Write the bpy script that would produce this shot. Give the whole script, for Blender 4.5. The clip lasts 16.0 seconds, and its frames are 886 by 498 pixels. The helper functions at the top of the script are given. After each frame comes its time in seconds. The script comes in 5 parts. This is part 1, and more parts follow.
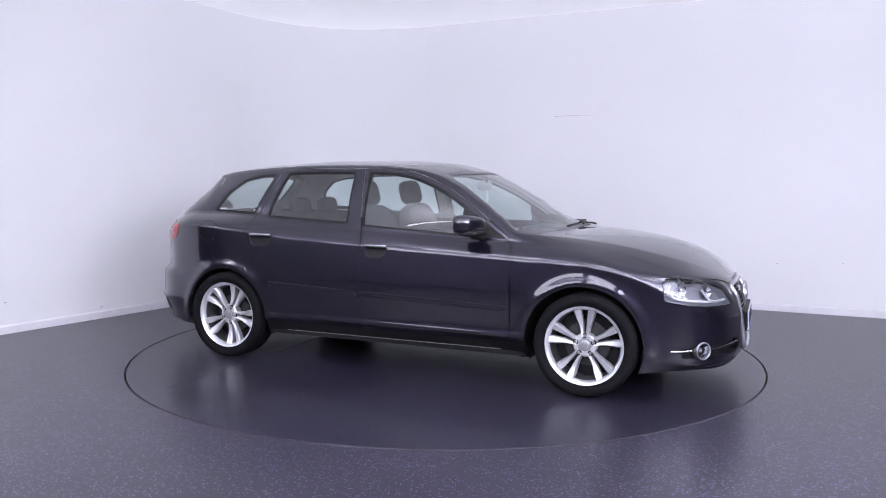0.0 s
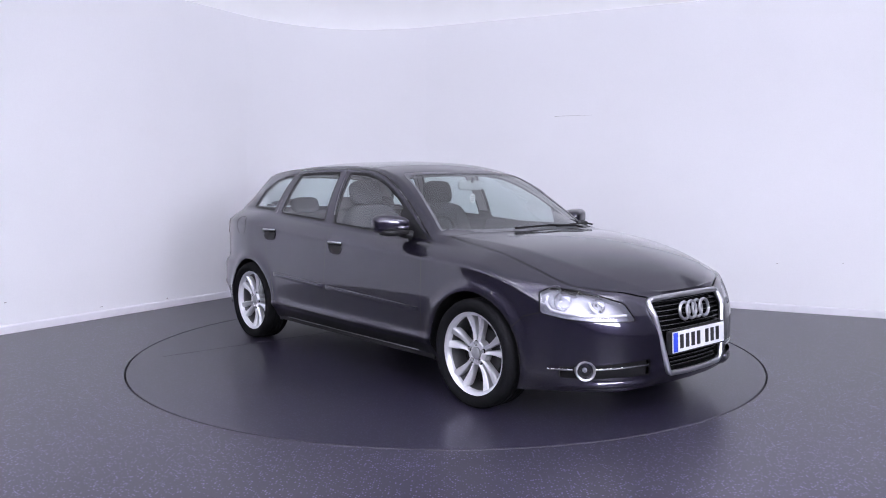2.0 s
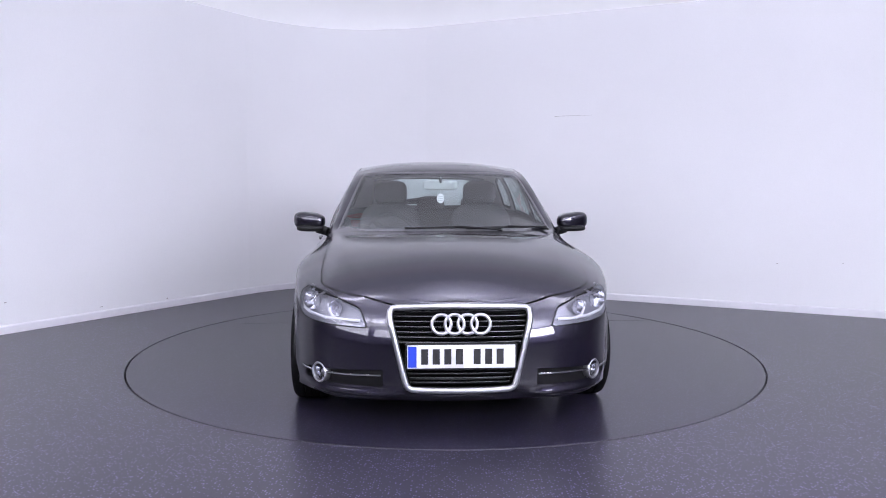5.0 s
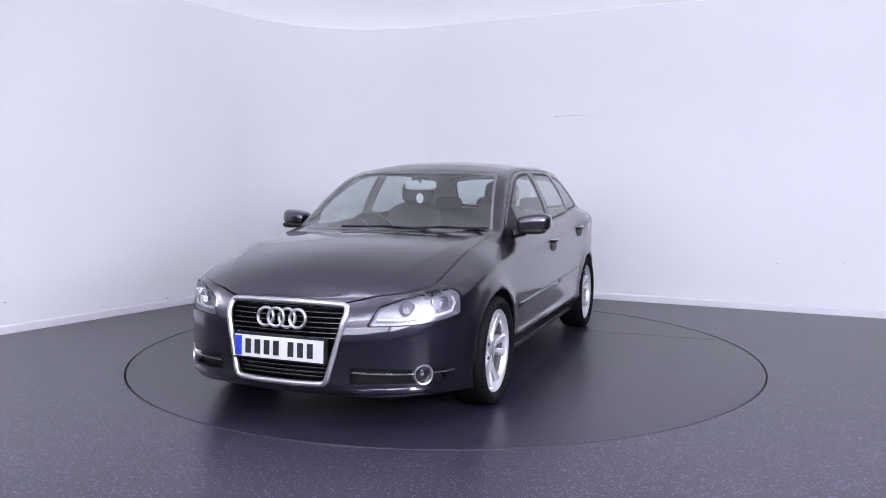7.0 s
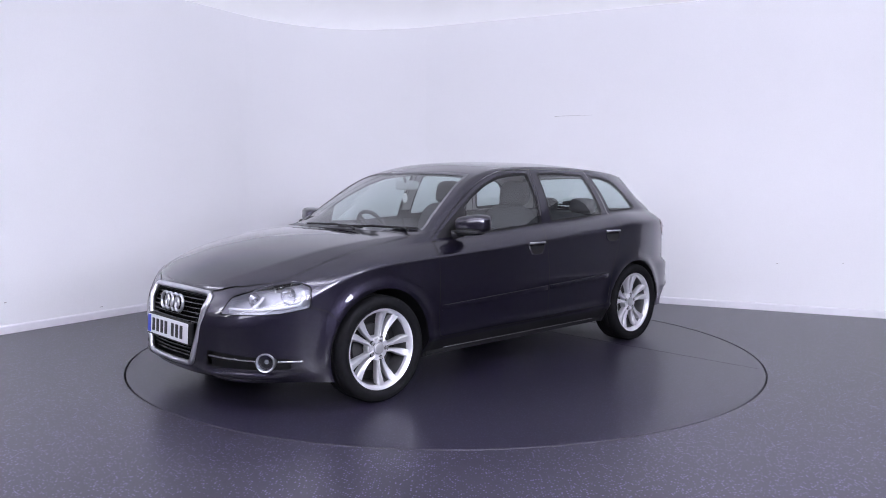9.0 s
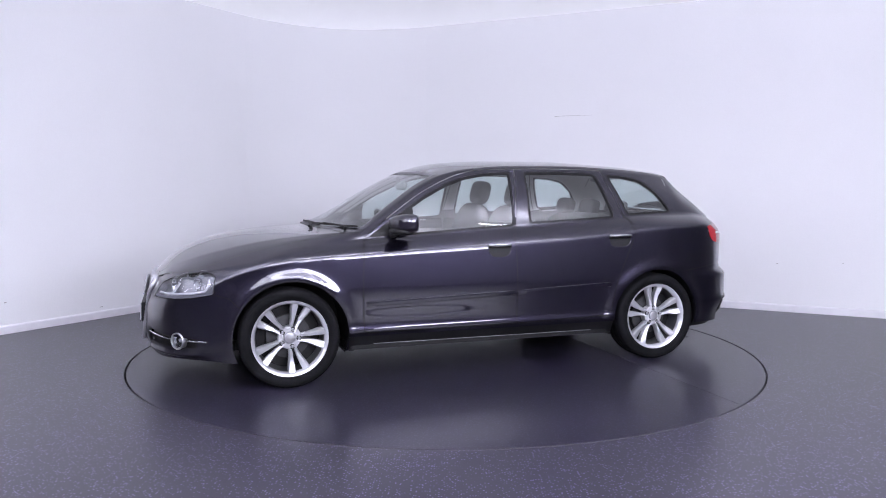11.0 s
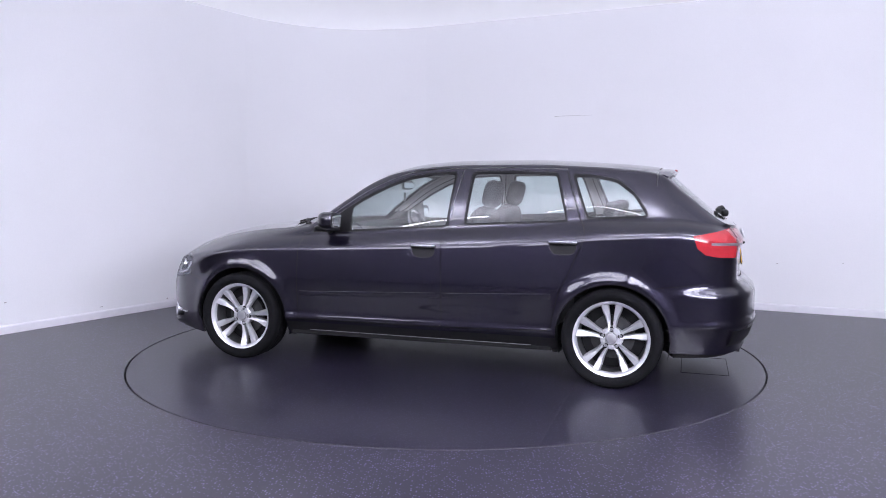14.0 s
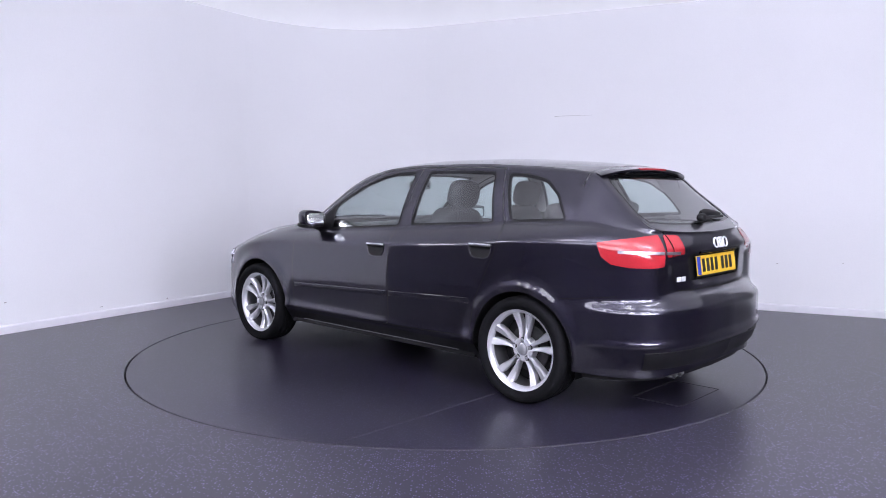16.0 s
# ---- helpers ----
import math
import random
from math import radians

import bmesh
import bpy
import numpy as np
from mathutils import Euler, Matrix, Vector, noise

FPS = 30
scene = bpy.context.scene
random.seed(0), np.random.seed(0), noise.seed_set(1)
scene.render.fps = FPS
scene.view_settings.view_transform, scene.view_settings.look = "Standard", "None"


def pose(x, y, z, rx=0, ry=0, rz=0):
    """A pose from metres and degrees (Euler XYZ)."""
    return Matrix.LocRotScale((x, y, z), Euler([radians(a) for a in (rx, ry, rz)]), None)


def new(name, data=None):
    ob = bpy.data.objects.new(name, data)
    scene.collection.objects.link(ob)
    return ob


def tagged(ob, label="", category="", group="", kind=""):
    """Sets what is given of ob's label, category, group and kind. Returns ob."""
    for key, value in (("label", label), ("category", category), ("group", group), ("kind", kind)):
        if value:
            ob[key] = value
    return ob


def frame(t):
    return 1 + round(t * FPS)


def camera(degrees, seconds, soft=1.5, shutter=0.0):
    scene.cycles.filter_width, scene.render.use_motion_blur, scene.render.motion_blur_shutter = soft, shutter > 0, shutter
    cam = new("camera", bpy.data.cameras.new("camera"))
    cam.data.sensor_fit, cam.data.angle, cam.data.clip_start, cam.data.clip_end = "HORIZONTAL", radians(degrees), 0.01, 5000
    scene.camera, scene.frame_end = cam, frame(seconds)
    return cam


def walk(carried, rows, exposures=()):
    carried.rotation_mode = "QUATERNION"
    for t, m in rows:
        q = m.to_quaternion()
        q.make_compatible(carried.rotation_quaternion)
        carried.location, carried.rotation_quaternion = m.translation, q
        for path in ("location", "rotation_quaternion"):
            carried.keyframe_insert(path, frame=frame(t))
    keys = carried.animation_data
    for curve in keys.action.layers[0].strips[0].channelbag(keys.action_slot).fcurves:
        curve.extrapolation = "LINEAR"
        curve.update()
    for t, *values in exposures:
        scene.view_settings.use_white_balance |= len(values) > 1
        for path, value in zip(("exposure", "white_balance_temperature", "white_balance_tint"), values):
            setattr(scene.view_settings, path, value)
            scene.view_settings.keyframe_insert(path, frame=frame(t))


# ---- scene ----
from mathutils.bvhtree import BVHTree

CLIP = 16.0
cam = camera(60.06, CLIP, soft=1.0)
EYE = (0.0, -5.765, 1.245)
STAND = Matrix.Translation(EYE) @ pose(0, 0, 0, 85.14, 0, 0.21) @ pose(0, 0, 0, 0, 0, 0.17)
walk(cam, [(0.0, STAND), (CLIP, STAND)], exposures=[(0.0, 0.15, 6450, 10), (CLIP, 0.15, 6450, 10)])

# ---- world and light ----
world = bpy.data.worlds.new("world")
scene.world = world
world.use_nodes = True
world.node_tree.nodes["Background"].inputs[0].default_value = (0.55, 0.57, 0.66, 1)
world.node_tree.nodes["Background"].inputs[1].default_value = 0.05

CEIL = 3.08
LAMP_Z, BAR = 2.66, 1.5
# unseen light bars: added fill over the front of the studio, inferred ones over the side hall
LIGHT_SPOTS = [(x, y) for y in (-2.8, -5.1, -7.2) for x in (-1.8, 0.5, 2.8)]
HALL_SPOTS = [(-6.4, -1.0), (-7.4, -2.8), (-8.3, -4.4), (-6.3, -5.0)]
# fill boxes added out of view, two beside the camera and two high behind it: x, y, z, tilt, turn, strength
FILL_SPOTS = [(-4.3, -5.6, 2.26, 102, -25, 0.45), (-1.6, -7.0, 2.52, 98, -2, 0.5), (1.4, -7.1, 2.52, 98, 20, 0.95), (3.7, -6.2, 2.26, 102, 34, 2.6)]
UP_POWER, FILL_POWER = 41.0, 74.0
FILL_W, FILL_H = 2.9, 1.35


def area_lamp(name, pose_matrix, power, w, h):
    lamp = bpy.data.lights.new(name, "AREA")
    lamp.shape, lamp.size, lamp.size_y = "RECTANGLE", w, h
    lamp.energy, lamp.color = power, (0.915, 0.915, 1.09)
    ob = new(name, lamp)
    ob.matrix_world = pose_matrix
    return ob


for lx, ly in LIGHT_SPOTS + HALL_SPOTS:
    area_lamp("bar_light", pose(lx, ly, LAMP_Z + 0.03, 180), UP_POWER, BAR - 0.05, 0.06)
# fill lamps of the added boxes, with no known source in the studio
for lx, ly, lz, tilt, turn, share in FILL_SPOTS:
    area_lamp("fill_light", pose(lx, ly, lz, tilt, 0, turn) @ pose(0, 0, -0.03), FILL_POWER * share, FILL_W - 0.1, FILL_H - 0.1)


# ---- materials ----
def material(name, colour, rough=0.5, metal=0.0, grain=0.0, scale=40.0, bump=0.0, coat=0.0, emit=0.0, stain=0.0, stain_scale=1.5, coat_rough=0.03, spec=0.5):
    """A principled material, with fine grain, larger stains and relief."""
    m = bpy.data.materials.new(name)
    m.use_nodes = True
    n, l = m.node_tree.nodes, m.node_tree.links
    b = n["Principled BSDF"]
    b.inputs["Base Color"].default_value = (*colour, 1)
    b.inputs["Roughness"].default_value = rough
    b.inputs["Metallic"].default_value = metal
    b.inputs["Specular IOR Level"].default_value = spec
    b.inputs["Coat Weight"].default_value = coat
    b.inputs["Coat Roughness"].default_value = coat_rough
    if emit:
        b.inputs["Emission Color"].default_value = (*colour, 1)
        b.inputs["Emission Strength"].default_value = emit
    if grain or bump or stain:
        co = n.new("ShaderNodeTexCoord")
        fine = n.new("ShaderNodeTexNoise")
        fine.inputs["Scale"].default_value, fine.inputs["Detail"].default_value = scale, 4
        l.new(co.outputs["Object"], fine.inputs["Vector"])
        wide = n.new("ShaderNodeTexNoise")
        wide.inputs["Scale"].default_value, wide.inputs["Detail"].default_value = stain_scale, 3
        l.new(co.outputs["Object"], wide.inputs["Vector"])
        last = None
        for tex, amount in ((fine, grain), (wide, stain)):
            if not amount:
                continue
            ramp = n.new("ShaderNodeMapRange")
            ramp.inputs[1].default_value, ramp.inputs[2].default_value = 0.3, 0.7
            ramp.inputs[3].default_value, ramp.inputs[4].default_value = 1 - amount, 1 + amount
            l.new(tex.outputs["Fac"], ramp.inputs[0])
            mix = n.new("ShaderNodeVectorMath")
            mix.operation = "SCALE"
            if last is None:
                mix.inputs[0].default_value = colour
            else:
                l.new(last, mix.inputs[0])
            l.new(ramp.outputs[0], mix.inputs["Scale"])
            last = mix.outputs[0]
        if last is not None:
            l.new(last, b.inputs["Base Color"])
        if stain:
            rr = n.new("ShaderNodeMapRange")
            rr.inputs[1].default_value, rr.inputs[2].default_value = 0.3, 0.7
            rr.inputs[3].default_value, rr.inputs[4].default_value = rough * (1 - stain), min(1, rough * (1 + stain))
            l.new(wide.outputs["Fac"], rr.inputs[0])
            l.new(rr.outputs[0], b.inputs["Roughness"])
        if bump:
            bp = n.new("ShaderNodeBump")
            bp.inputs["Strength"].default_value, bp.inputs["Distance"].default_value = 1.0, bump
            l.new(fine.outputs["Fac"], bp.inputs["Height"])
            l.new(bp.outputs[0], b.inputs["Normal"])
    return m


def glass_material(name, tint, rough=0.0, gloss=1.0):
    """Thin glass: a tinted clear sheet under a glossy surface."""
    m = bpy.data.materials.new(name)
    m.use_nodes = True
    n, l = m.node_tree.nodes, m.node_tree.links
    n.remove(n["Principled BSDF"])
    out = n["Material Output"]
    clear = n.new("ShaderNodeBsdfTransparent")
    clear.inputs[0].default_value = (*tint, 1)
    shine = n.new("ShaderNodeBsdfGlossy")
    shine.inputs["Roughness"].default_value = rough
    shine.inputs["Color"].default_value = (gloss, gloss, gloss, 1)
    facing = n.new("ShaderNodeLayerWeight")
    facing.inputs["Blend"].default_value = 0.5
    steep = n.new("ShaderNodeMath")
    steep.operation, steep.inputs[1].default_value = "POWER", 4.5
    l.new(facing.outputs["Facing"], steep.inputs[0])
    share = n.new("ShaderNodeMapRange")
    share.inputs[3].default_value, share.inputs[4].default_value = 0.12, 1.0
    l.new(steep.outputs[0], share.inputs[0])
    mix = n.new("ShaderNodeMixShader")
    l.new(share.outputs[0], mix.inputs[0])
    l.new(clear.outputs[0], mix.inputs[1])
    l.new(shine.outputs[0], mix.inputs[2])
    l.new(mix.outputs[0], out.inputs["Surface"])
    return m


def floor_material(name, colour, rough, fleck_colour, sparse):
    """Dark vinyl safety flooring: pale flecks, faint scuffs."""
    m = material(name, colour, rough, grain=0.10, scale=60, bump=0.0, spec=0.42)
    n, l = m.node_tree.nodes, m.node_tree.links
    b = n["Principled BSDF"]
    base = b.inputs["Base Color"].links[0].from_socket
    co = n.new("ShaderNodeTexCoord")
    cells = n.new("ShaderNodeTexVoronoi")
    cells.inputs["Scale"].default_value = 88
    l.new(co.outputs["Object"], cells.inputs["Vector"])
    fleck = n.new("ShaderNodeMapRange")
    fleck.inputs[1].default_value, fleck.inputs[2].default_value = 0.20, 0.40
    fleck.inputs[3].default_value, fleck.inputs[4].default_value = 1.0, 0.0
    l.new(cells.outputs["Distance"], fleck.inputs[0])
    some = n.new("ShaderNodeSeparateColor")
    l.new(cells.outputs["Color"], some.inputs[0])
    gate = n.new("ShaderNodeMath")
    gate.operation = "GREATER_THAN"
    gate.inputs[1].default_value = sparse
    l.new(some.outputs[0], gate.inputs[0])
    fac = n.new("ShaderNodeMath")
    fac.operation = "MULTIPLY"
    l.new(fleck.outputs[0], fac.inputs[0])
    l.new(gate.outputs[0], fac.inputs[1])
    mix = n.new("ShaderNodeMix")
    mix.data_type = "RGBA"
    l.new(fac.outputs[0], mix.inputs[0])
    l.new(base, mix.inputs[6])
    mix.inputs[7].default_value = (*fleck_colour, 1)
    l.new(mix.outputs[2], b.inputs["Base Color"])
    return m


def paint_material(name, colour):
    """Metallic car paint: flake base under clear lacquer."""
    m = material(name, colour, 0.32, metal=0.85, coat=1.0, coat_rough=0.012)
    n, l = m.node_tree.nodes, m.node_tree.links
    b = n["Principled BSDF"]
    co = n.new("ShaderNodeTexCoord")
    b.inputs["Coat IOR"].default_value = 1.68
    flake = n.new("ShaderNodeTexVoronoi")
    flake.inputs["Scale"].default_value = 900
    l.new(co.outputs["Object"], flake.inputs["Vector"])
    r = n.new("ShaderNodeMapRange")
    r.inputs[3].default_value, r.inputs[4].default_value = 0.8, 1.25
    sep = n.new("ShaderNodeSeparateColor")
    l.new(flake.outputs["Color"], sep.inputs[0])
    l.new(sep.outputs[0], r.inputs[0])
    mul = n.new("ShaderNodeVectorMath")
    mul.operation = "SCALE"
    mul.inputs[0].default_value = colour
    l.new(r.outputs[0], mul.inputs["Scale"])
    l.new(mul.outputs[0], b.inputs["Base Color"])
    return m


PAINT = paint_material("lava_grey_paint", (0.0165, 0.0145, 0.0285))
WALL = material("white_wall_paint", (0.85, 0.85, 0.87), 0.75, grain=0.012, scale=90, bump=0.0006, stain=0.012, stain_scale=0.8)
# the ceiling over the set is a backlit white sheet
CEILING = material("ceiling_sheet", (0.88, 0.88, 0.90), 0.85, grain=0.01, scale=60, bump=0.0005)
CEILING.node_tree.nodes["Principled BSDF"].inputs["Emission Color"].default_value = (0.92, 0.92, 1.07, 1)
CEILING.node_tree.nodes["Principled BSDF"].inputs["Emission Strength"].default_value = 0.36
SKIRT = material("skirting_gloss", (0.80, 0.79, 0.83), 0.35, grain=0.02, scale=15)
FLOOR = floor_material("dark_vinyl", (0.0235, 0.0215, 0.0305), 0.31, (0.21, 0.19, 0.34), 0.58)
DISC = floor_material("dark_vinyl_disc", (0.0150, 0.0132, 0.0225), 0.30, (0.062, 0.057, 0.098), 0.3)
TRIMGREY = material("vinyl_edge", (0.075, 0.070, 0.080), 0.55, grain=0.1)
SEAM = material("seam_black", (0.012, 0.012, 0.014), 0.7, grain=0.2)
RUBBER = material("tyre_rubber", (0.008, 0.008, 0.009), 0.68, grain=0.15, scale=120, bump=0.0003, spec=0.04)
ALLOY = material("silver_alloy", (0.66, 0.66, 0.69), 0.30, metal=0.6, grain=0.03, scale=200)
CHROME = material("chrome", (0.78, 0.78, 0.80), 0.08, metal=1.0, grain=0.02)
SATIN = material("satin_aluminium", (0.52, 0.52, 0.55), 0.32, metal=0.9, grain=0.02)
BLACK = material("black_plastic", (0.008, 0.008, 0.009), 0.45, grain=0.2, scale=180, spec=0.25)
GLOSSBLACK = material("gloss_black", (0.006, 0.006, 0.007), 0.16, grain=0.1, spec=0.4)
BADGE = material("bright_badge", (0.78, 0.78, 0.80), 0.35, metal=0.25, grain=0.02)
SEAL = material("grey_seal", (0.13, 0.13, 0.14), 0.45, grain=0.05)
# cloth lightened: the windows' pale veil of reflections is put into its colour
CABIN = material("cabin_cloth", (0.060, 0.058, 0.064), 0.9, grain=0.25, scale=300, bump=0.0005)
DASH = material("dash_plastic", (0.022, 0.022, 0.025), 0.6, grain=0.2, scale=250, bump=0.0003)
LINING = material("headlining", (0.50, 0.49, 0.49), 0.95, grain=0.05, scale=200)
GLASS = glass_material("window_glass", (0.76, 0.845, 0.83))
CLEAR = glass_material("lamp_glass", (0.88, 0.89, 0.93), 0.06, 0.35)
REDLENS = material("red_lens", (0.36, 0.020, 0.028), 0.16, coat=0.7, grain=0.12, scale=140)
REFLECTOR = material("lamp_reflector", (0.78, 0.78, 0.82), 0.20, metal=1.0, grain=0.05)
LAMPGREY = material("lamp_housing", (0.36, 0.36, 0.39), 0.30, metal=0.6, grain=0.06)
PLATEWHITE = material("plate_white", (0.66, 0.66, 0.69), 0.35, grain=0.02)
PLATEYELLOW = material("plate_yellow", (0.72, 0.43, 0.03), 0.35, grain=0.02)
PLATEBLUE = material("plate_blue", (0.02, 0.05, 0.45), 0.35, grain=0.05)
INK = material("plate_black", (0.012, 0.012, 0.014), 0.5, grain=0.1)
MIRRORGLASS = material("mirror_glass", (0.85, 0.87, 0.88), 0.02, metal=1.0)
PAPER = material("white_card", (0.80, 0.80, 0.79), 0.6, grain=0.03)
DIFFUSER = material("lamp_diffuser", (0.95, 0.95, 1.0), 0.4, emit=1.2)
CAPGREY = material("grey_cap", (0.34, 0.34, 0.36), 0.38, metal=0.5, grain=0.06)
# greyer than the alloy: the shade inside the rim is put into the colour
SHADE_BARREL = material("shade_barrel", (0.16, 0.16, 0.17), 0.38, metal=0.8, grain=0.1)
SCUFF = material("scuff_grey", (0.42, 0.40, 0.40), 0.8, grain=0.1)
# brake disc steel, darkened for the shade in the wheel's openings
SHADE_STEEL = material("shade_steel", (0.055, 0.055, 0.058), 0.5, metal=0.6, grain=0.15)
STEEL = material("brake_steel", (0.20, 0.20, 0.21), 0.45, metal=0.9, grain=0.1)
# interior mirror's case, paled to hold the brightness seen through the glass
LITMIRROR = material("lit_mirror_case", (0.42, 0.44, 0.44), 0.5, grain=0.04)
BARGLOW = material("bar_diffuser", (0.95, 0.95, 1.0), 0.4, emit=9.0)
DARKWALL = material("grey_wall_paint", (0.13, 0.13, 0.14), 0.8, grain=0.03, scale=60, stain=0.05)


# ---- mesh helpers ----
def part(name, bm, mat, parent=None, label="", smooth=True, sharp=40):
    """One bmesh as one mesh object under a thing or a part."""
    me = bpy.data.meshes.new(name)
    bm.to_mesh(me)
    bm.free()
    me.materials.append(mat)
    if smooth and len(me.polygons):
        me.polygons.foreach_set("use_smooth", [True] * len(me.polygons))
        me.set_sharp_from_angle(angle=radians(sharp))
    ob = new(name, me)
    if parent is not None:
        ob.parent = parent
    if label:
        ob["label"] = label
    return ob


def box(size, centre=(0, 0, 0), bevel=0.0, seg=2, m=None, bm=None):
    bm = bm or bmesh.new()
    made = bmesh.ops.create_cube(bm, size=1.0)["verts"]
    for v in made:
        v.co = Vector((v.co.x * size[0], v.co.y * size[1], v.co.z * size[2]))
    if bevel:
        edges = list({e for v in made for e in v.link_edges})
        made = bmesh.ops.bevel(bm, geom=edges, offset=bevel, segments=seg, affect="EDGES", profile=0.5)["verts"]
        made = list({v for v in made} | {v for v in bm.verts if not v.tag and v in made})
    if m is not None or centre != (0, 0, 0):
        t = Matrix.Translation(centre) @ (m or Matrix())
        bmesh.ops.transform(bm, matrix=t, verts=made)
    for v in bm.verts:
        v.tag = True
    return bm


def lathe(profile, seg=64, axis="y", close=False):
    """Turns (radius, along) pairs about an axis."""
    bm = bmesh.new()
    rings = []
    for r, a in profile:
        ring = []
        for i in range(seg):
            c, s = math.cos(2 * math.pi * i / seg) * r, math.sin(2 * math.pi * i / seg) * r
            ring.append(bm.verts.new({"y": (c, a, s), "z": (c, s, a), "x": (a, c, s)}[axis]))
        rings.append(ring)
    pairs = list(zip(rings, rings[1:])) + ([(rings[-1], rings[0])] if close else [])
    for p, q in pairs:
        for i in range(seg):
            j = (i + 1) % seg
            bm.faces.new((p[i], p[j], q[j], q[i]))
    bmesh.ops.recalc_face_normals(bm, faces=bm.faces)
    return bm


def tube(points, r, seg=8, closed=False, flat=1.0, up=(0, 0, 1)):
    """A round or flattened bar along points."""
    bm = bmesh.new()
    pts = [Vector(p) for p in points]
    n = len(pts)
    rings = []
    for i, p in enumerate(pts):
        a = pts[(i - 1) % n] if (closed or i) else p
        b = pts[(i + 1) % n] if (closed or i < n - 1) else p
        d = (b - a).normalized()
        side = d.cross(Vector(up))
        side = side.normalized() if side.length > 1e-5 else Vector((1, 0, 0))
        top = side.cross(d)
        rings.append([bm.verts.new(p + side * (math.cos(2 * math.pi * k / seg) * r * flat) + top * (math.sin(2 * math.pi * k / seg) * r)) for k in range(seg)])
    for i in range(n if closed else n - 1):
        p, q = rings[i], rings[(i + 1) % n]
        for k in range(seg):
            bm.faces.new((p[k], p[(k + 1) % seg], q[(k + 1) % seg], q[k]))
    if not closed:
        bm.faces.new(rings[0])
        bm.faces.new(rings[-1])
    bmesh.ops.recalc_face_normals(bm, faces=bm.faces)
    return bm


def merge(*bms):
    out = bmesh.new()
    for b in bms:
        me = bpy.data.meshes.new("tmp")
        b.to_mesh(me)
        b.free()
        out.from_mesh(me)
        bpy.data.meshes.remove(me)
    return out


def mirrored(bm):
    out = bm.copy()
    for v in out.verts:
        v.co.y = -v.co.y
    bmesh.ops.reverse_faces(out, faces=out.faces)
    return out


def spline(knots):
    """A smooth curve through (place, value...) knots that does not overshoot."""
    k = np.array(knots, float)
    k = k[np.argsort(k[:, 0])]
    x, y = k[:, 0], k[:, 1:]
    h = np.diff(x)
    d = np.diff(y, axis=0) / h[:, None]
    m = np.zeros_like(y)
    m[0], m[-1] = d[0], d[-1]
    for i in range(1, len(x) - 1):
        same = d[i - 1] * d[i] > 0
        w1, w2 = 2 * h[i] + h[i - 1], h[i] + 2 * h[i - 1]
        with np.errstate(divide="ignore", invalid="ignore"):
            m[i] = np.where(same, (w1 + w2) / (w1 / d[i - 1] + w2 / d[i]), 0)

    def at(t):
        t = min(max(t, x[0]), x[-1])
        i = min(max(int(np.searchsorted(x, t)) - 1, 0), len(x) - 2)
        s = (t - x[i]) / h[i]
        v = (2 * s**3 - 3 * s**2 + 1) * y[i] + (s**3 - 2 * s**2 + s) * h[i] * m[i] + (3 * s**2 - 2 * s**3) * y[i + 1] + (s**3 - s**2) * h[i] * m[i + 1]
        return v if len(v) > 1 else float(v[0])
    return at


def smooth_step(a, b, t):
    t = min(max((t - a) / (b - a), 0.0), 1.0)
    return t * t * (3 - 2 * t)


# ---- room ----
CORNER, DIR_W, DIR_N, FILLET = Vector((-1.50, 4.02)), Vector((-0.513, -0.858)), Vector((0.903, -0.429)), 1.40


def wall_strip(points, height, thick, base=0.0):
    """A standing wall along plan points, its room side on the points, its thickness behind them."""
    bm = bmesh.new()
    pts = [Vector(p) for p in points]
    rows = []
    for i, p in enumerate(pts):
        d = (pts[min(i + 1, len(pts) - 1)] - pts[max(i - 1, 0)]).normalized()
        n = Vector((-d.y, d.x))
        q = p + n * thick
        rows.append([bm.verts.new((*p, base)), bm.verts.new((*p, base + height)), bm.verts.new((*q, base + height)), bm.verts.new((*q, base))])
    for a, b in zip(rows, rows[1:]):
        for k in range(4):
            bm.faces.new((a[k], a[(k + 1) % 4], b[(k + 1) % 4], b[k]))
    bm.faces.new(rows[0])
    bm.faces.new(rows[-1])
    bmesh.ops.recalc_face_normals(bm, faces=bm.faces)
    return bm


def corner_points():
    """The rounded corner between the two walls, from west to north."""
    a, b = CORNER + DIR_W * FILLET, CORNER + DIR_N * FILLET
    out = []
    for i in range(25):
        s = i / 24
        out.append((1 - s) ** 2 * a + 2 * s * (1 - s) * CORNER.lerp((a + b) / 2, 0.10) + s * s * b)
    return out


ARC = corner_points()
WEST = [CORNER + DIR_W * 5.6, ARC[0]]
NORTH = [ARC[-1], CORNER + DIR_N * 6.7]
# unseen end of the north wall, added dark for the doors' reflections
NORTH_END = [NORTH[1], CORNER + DIR_N * 10.5]


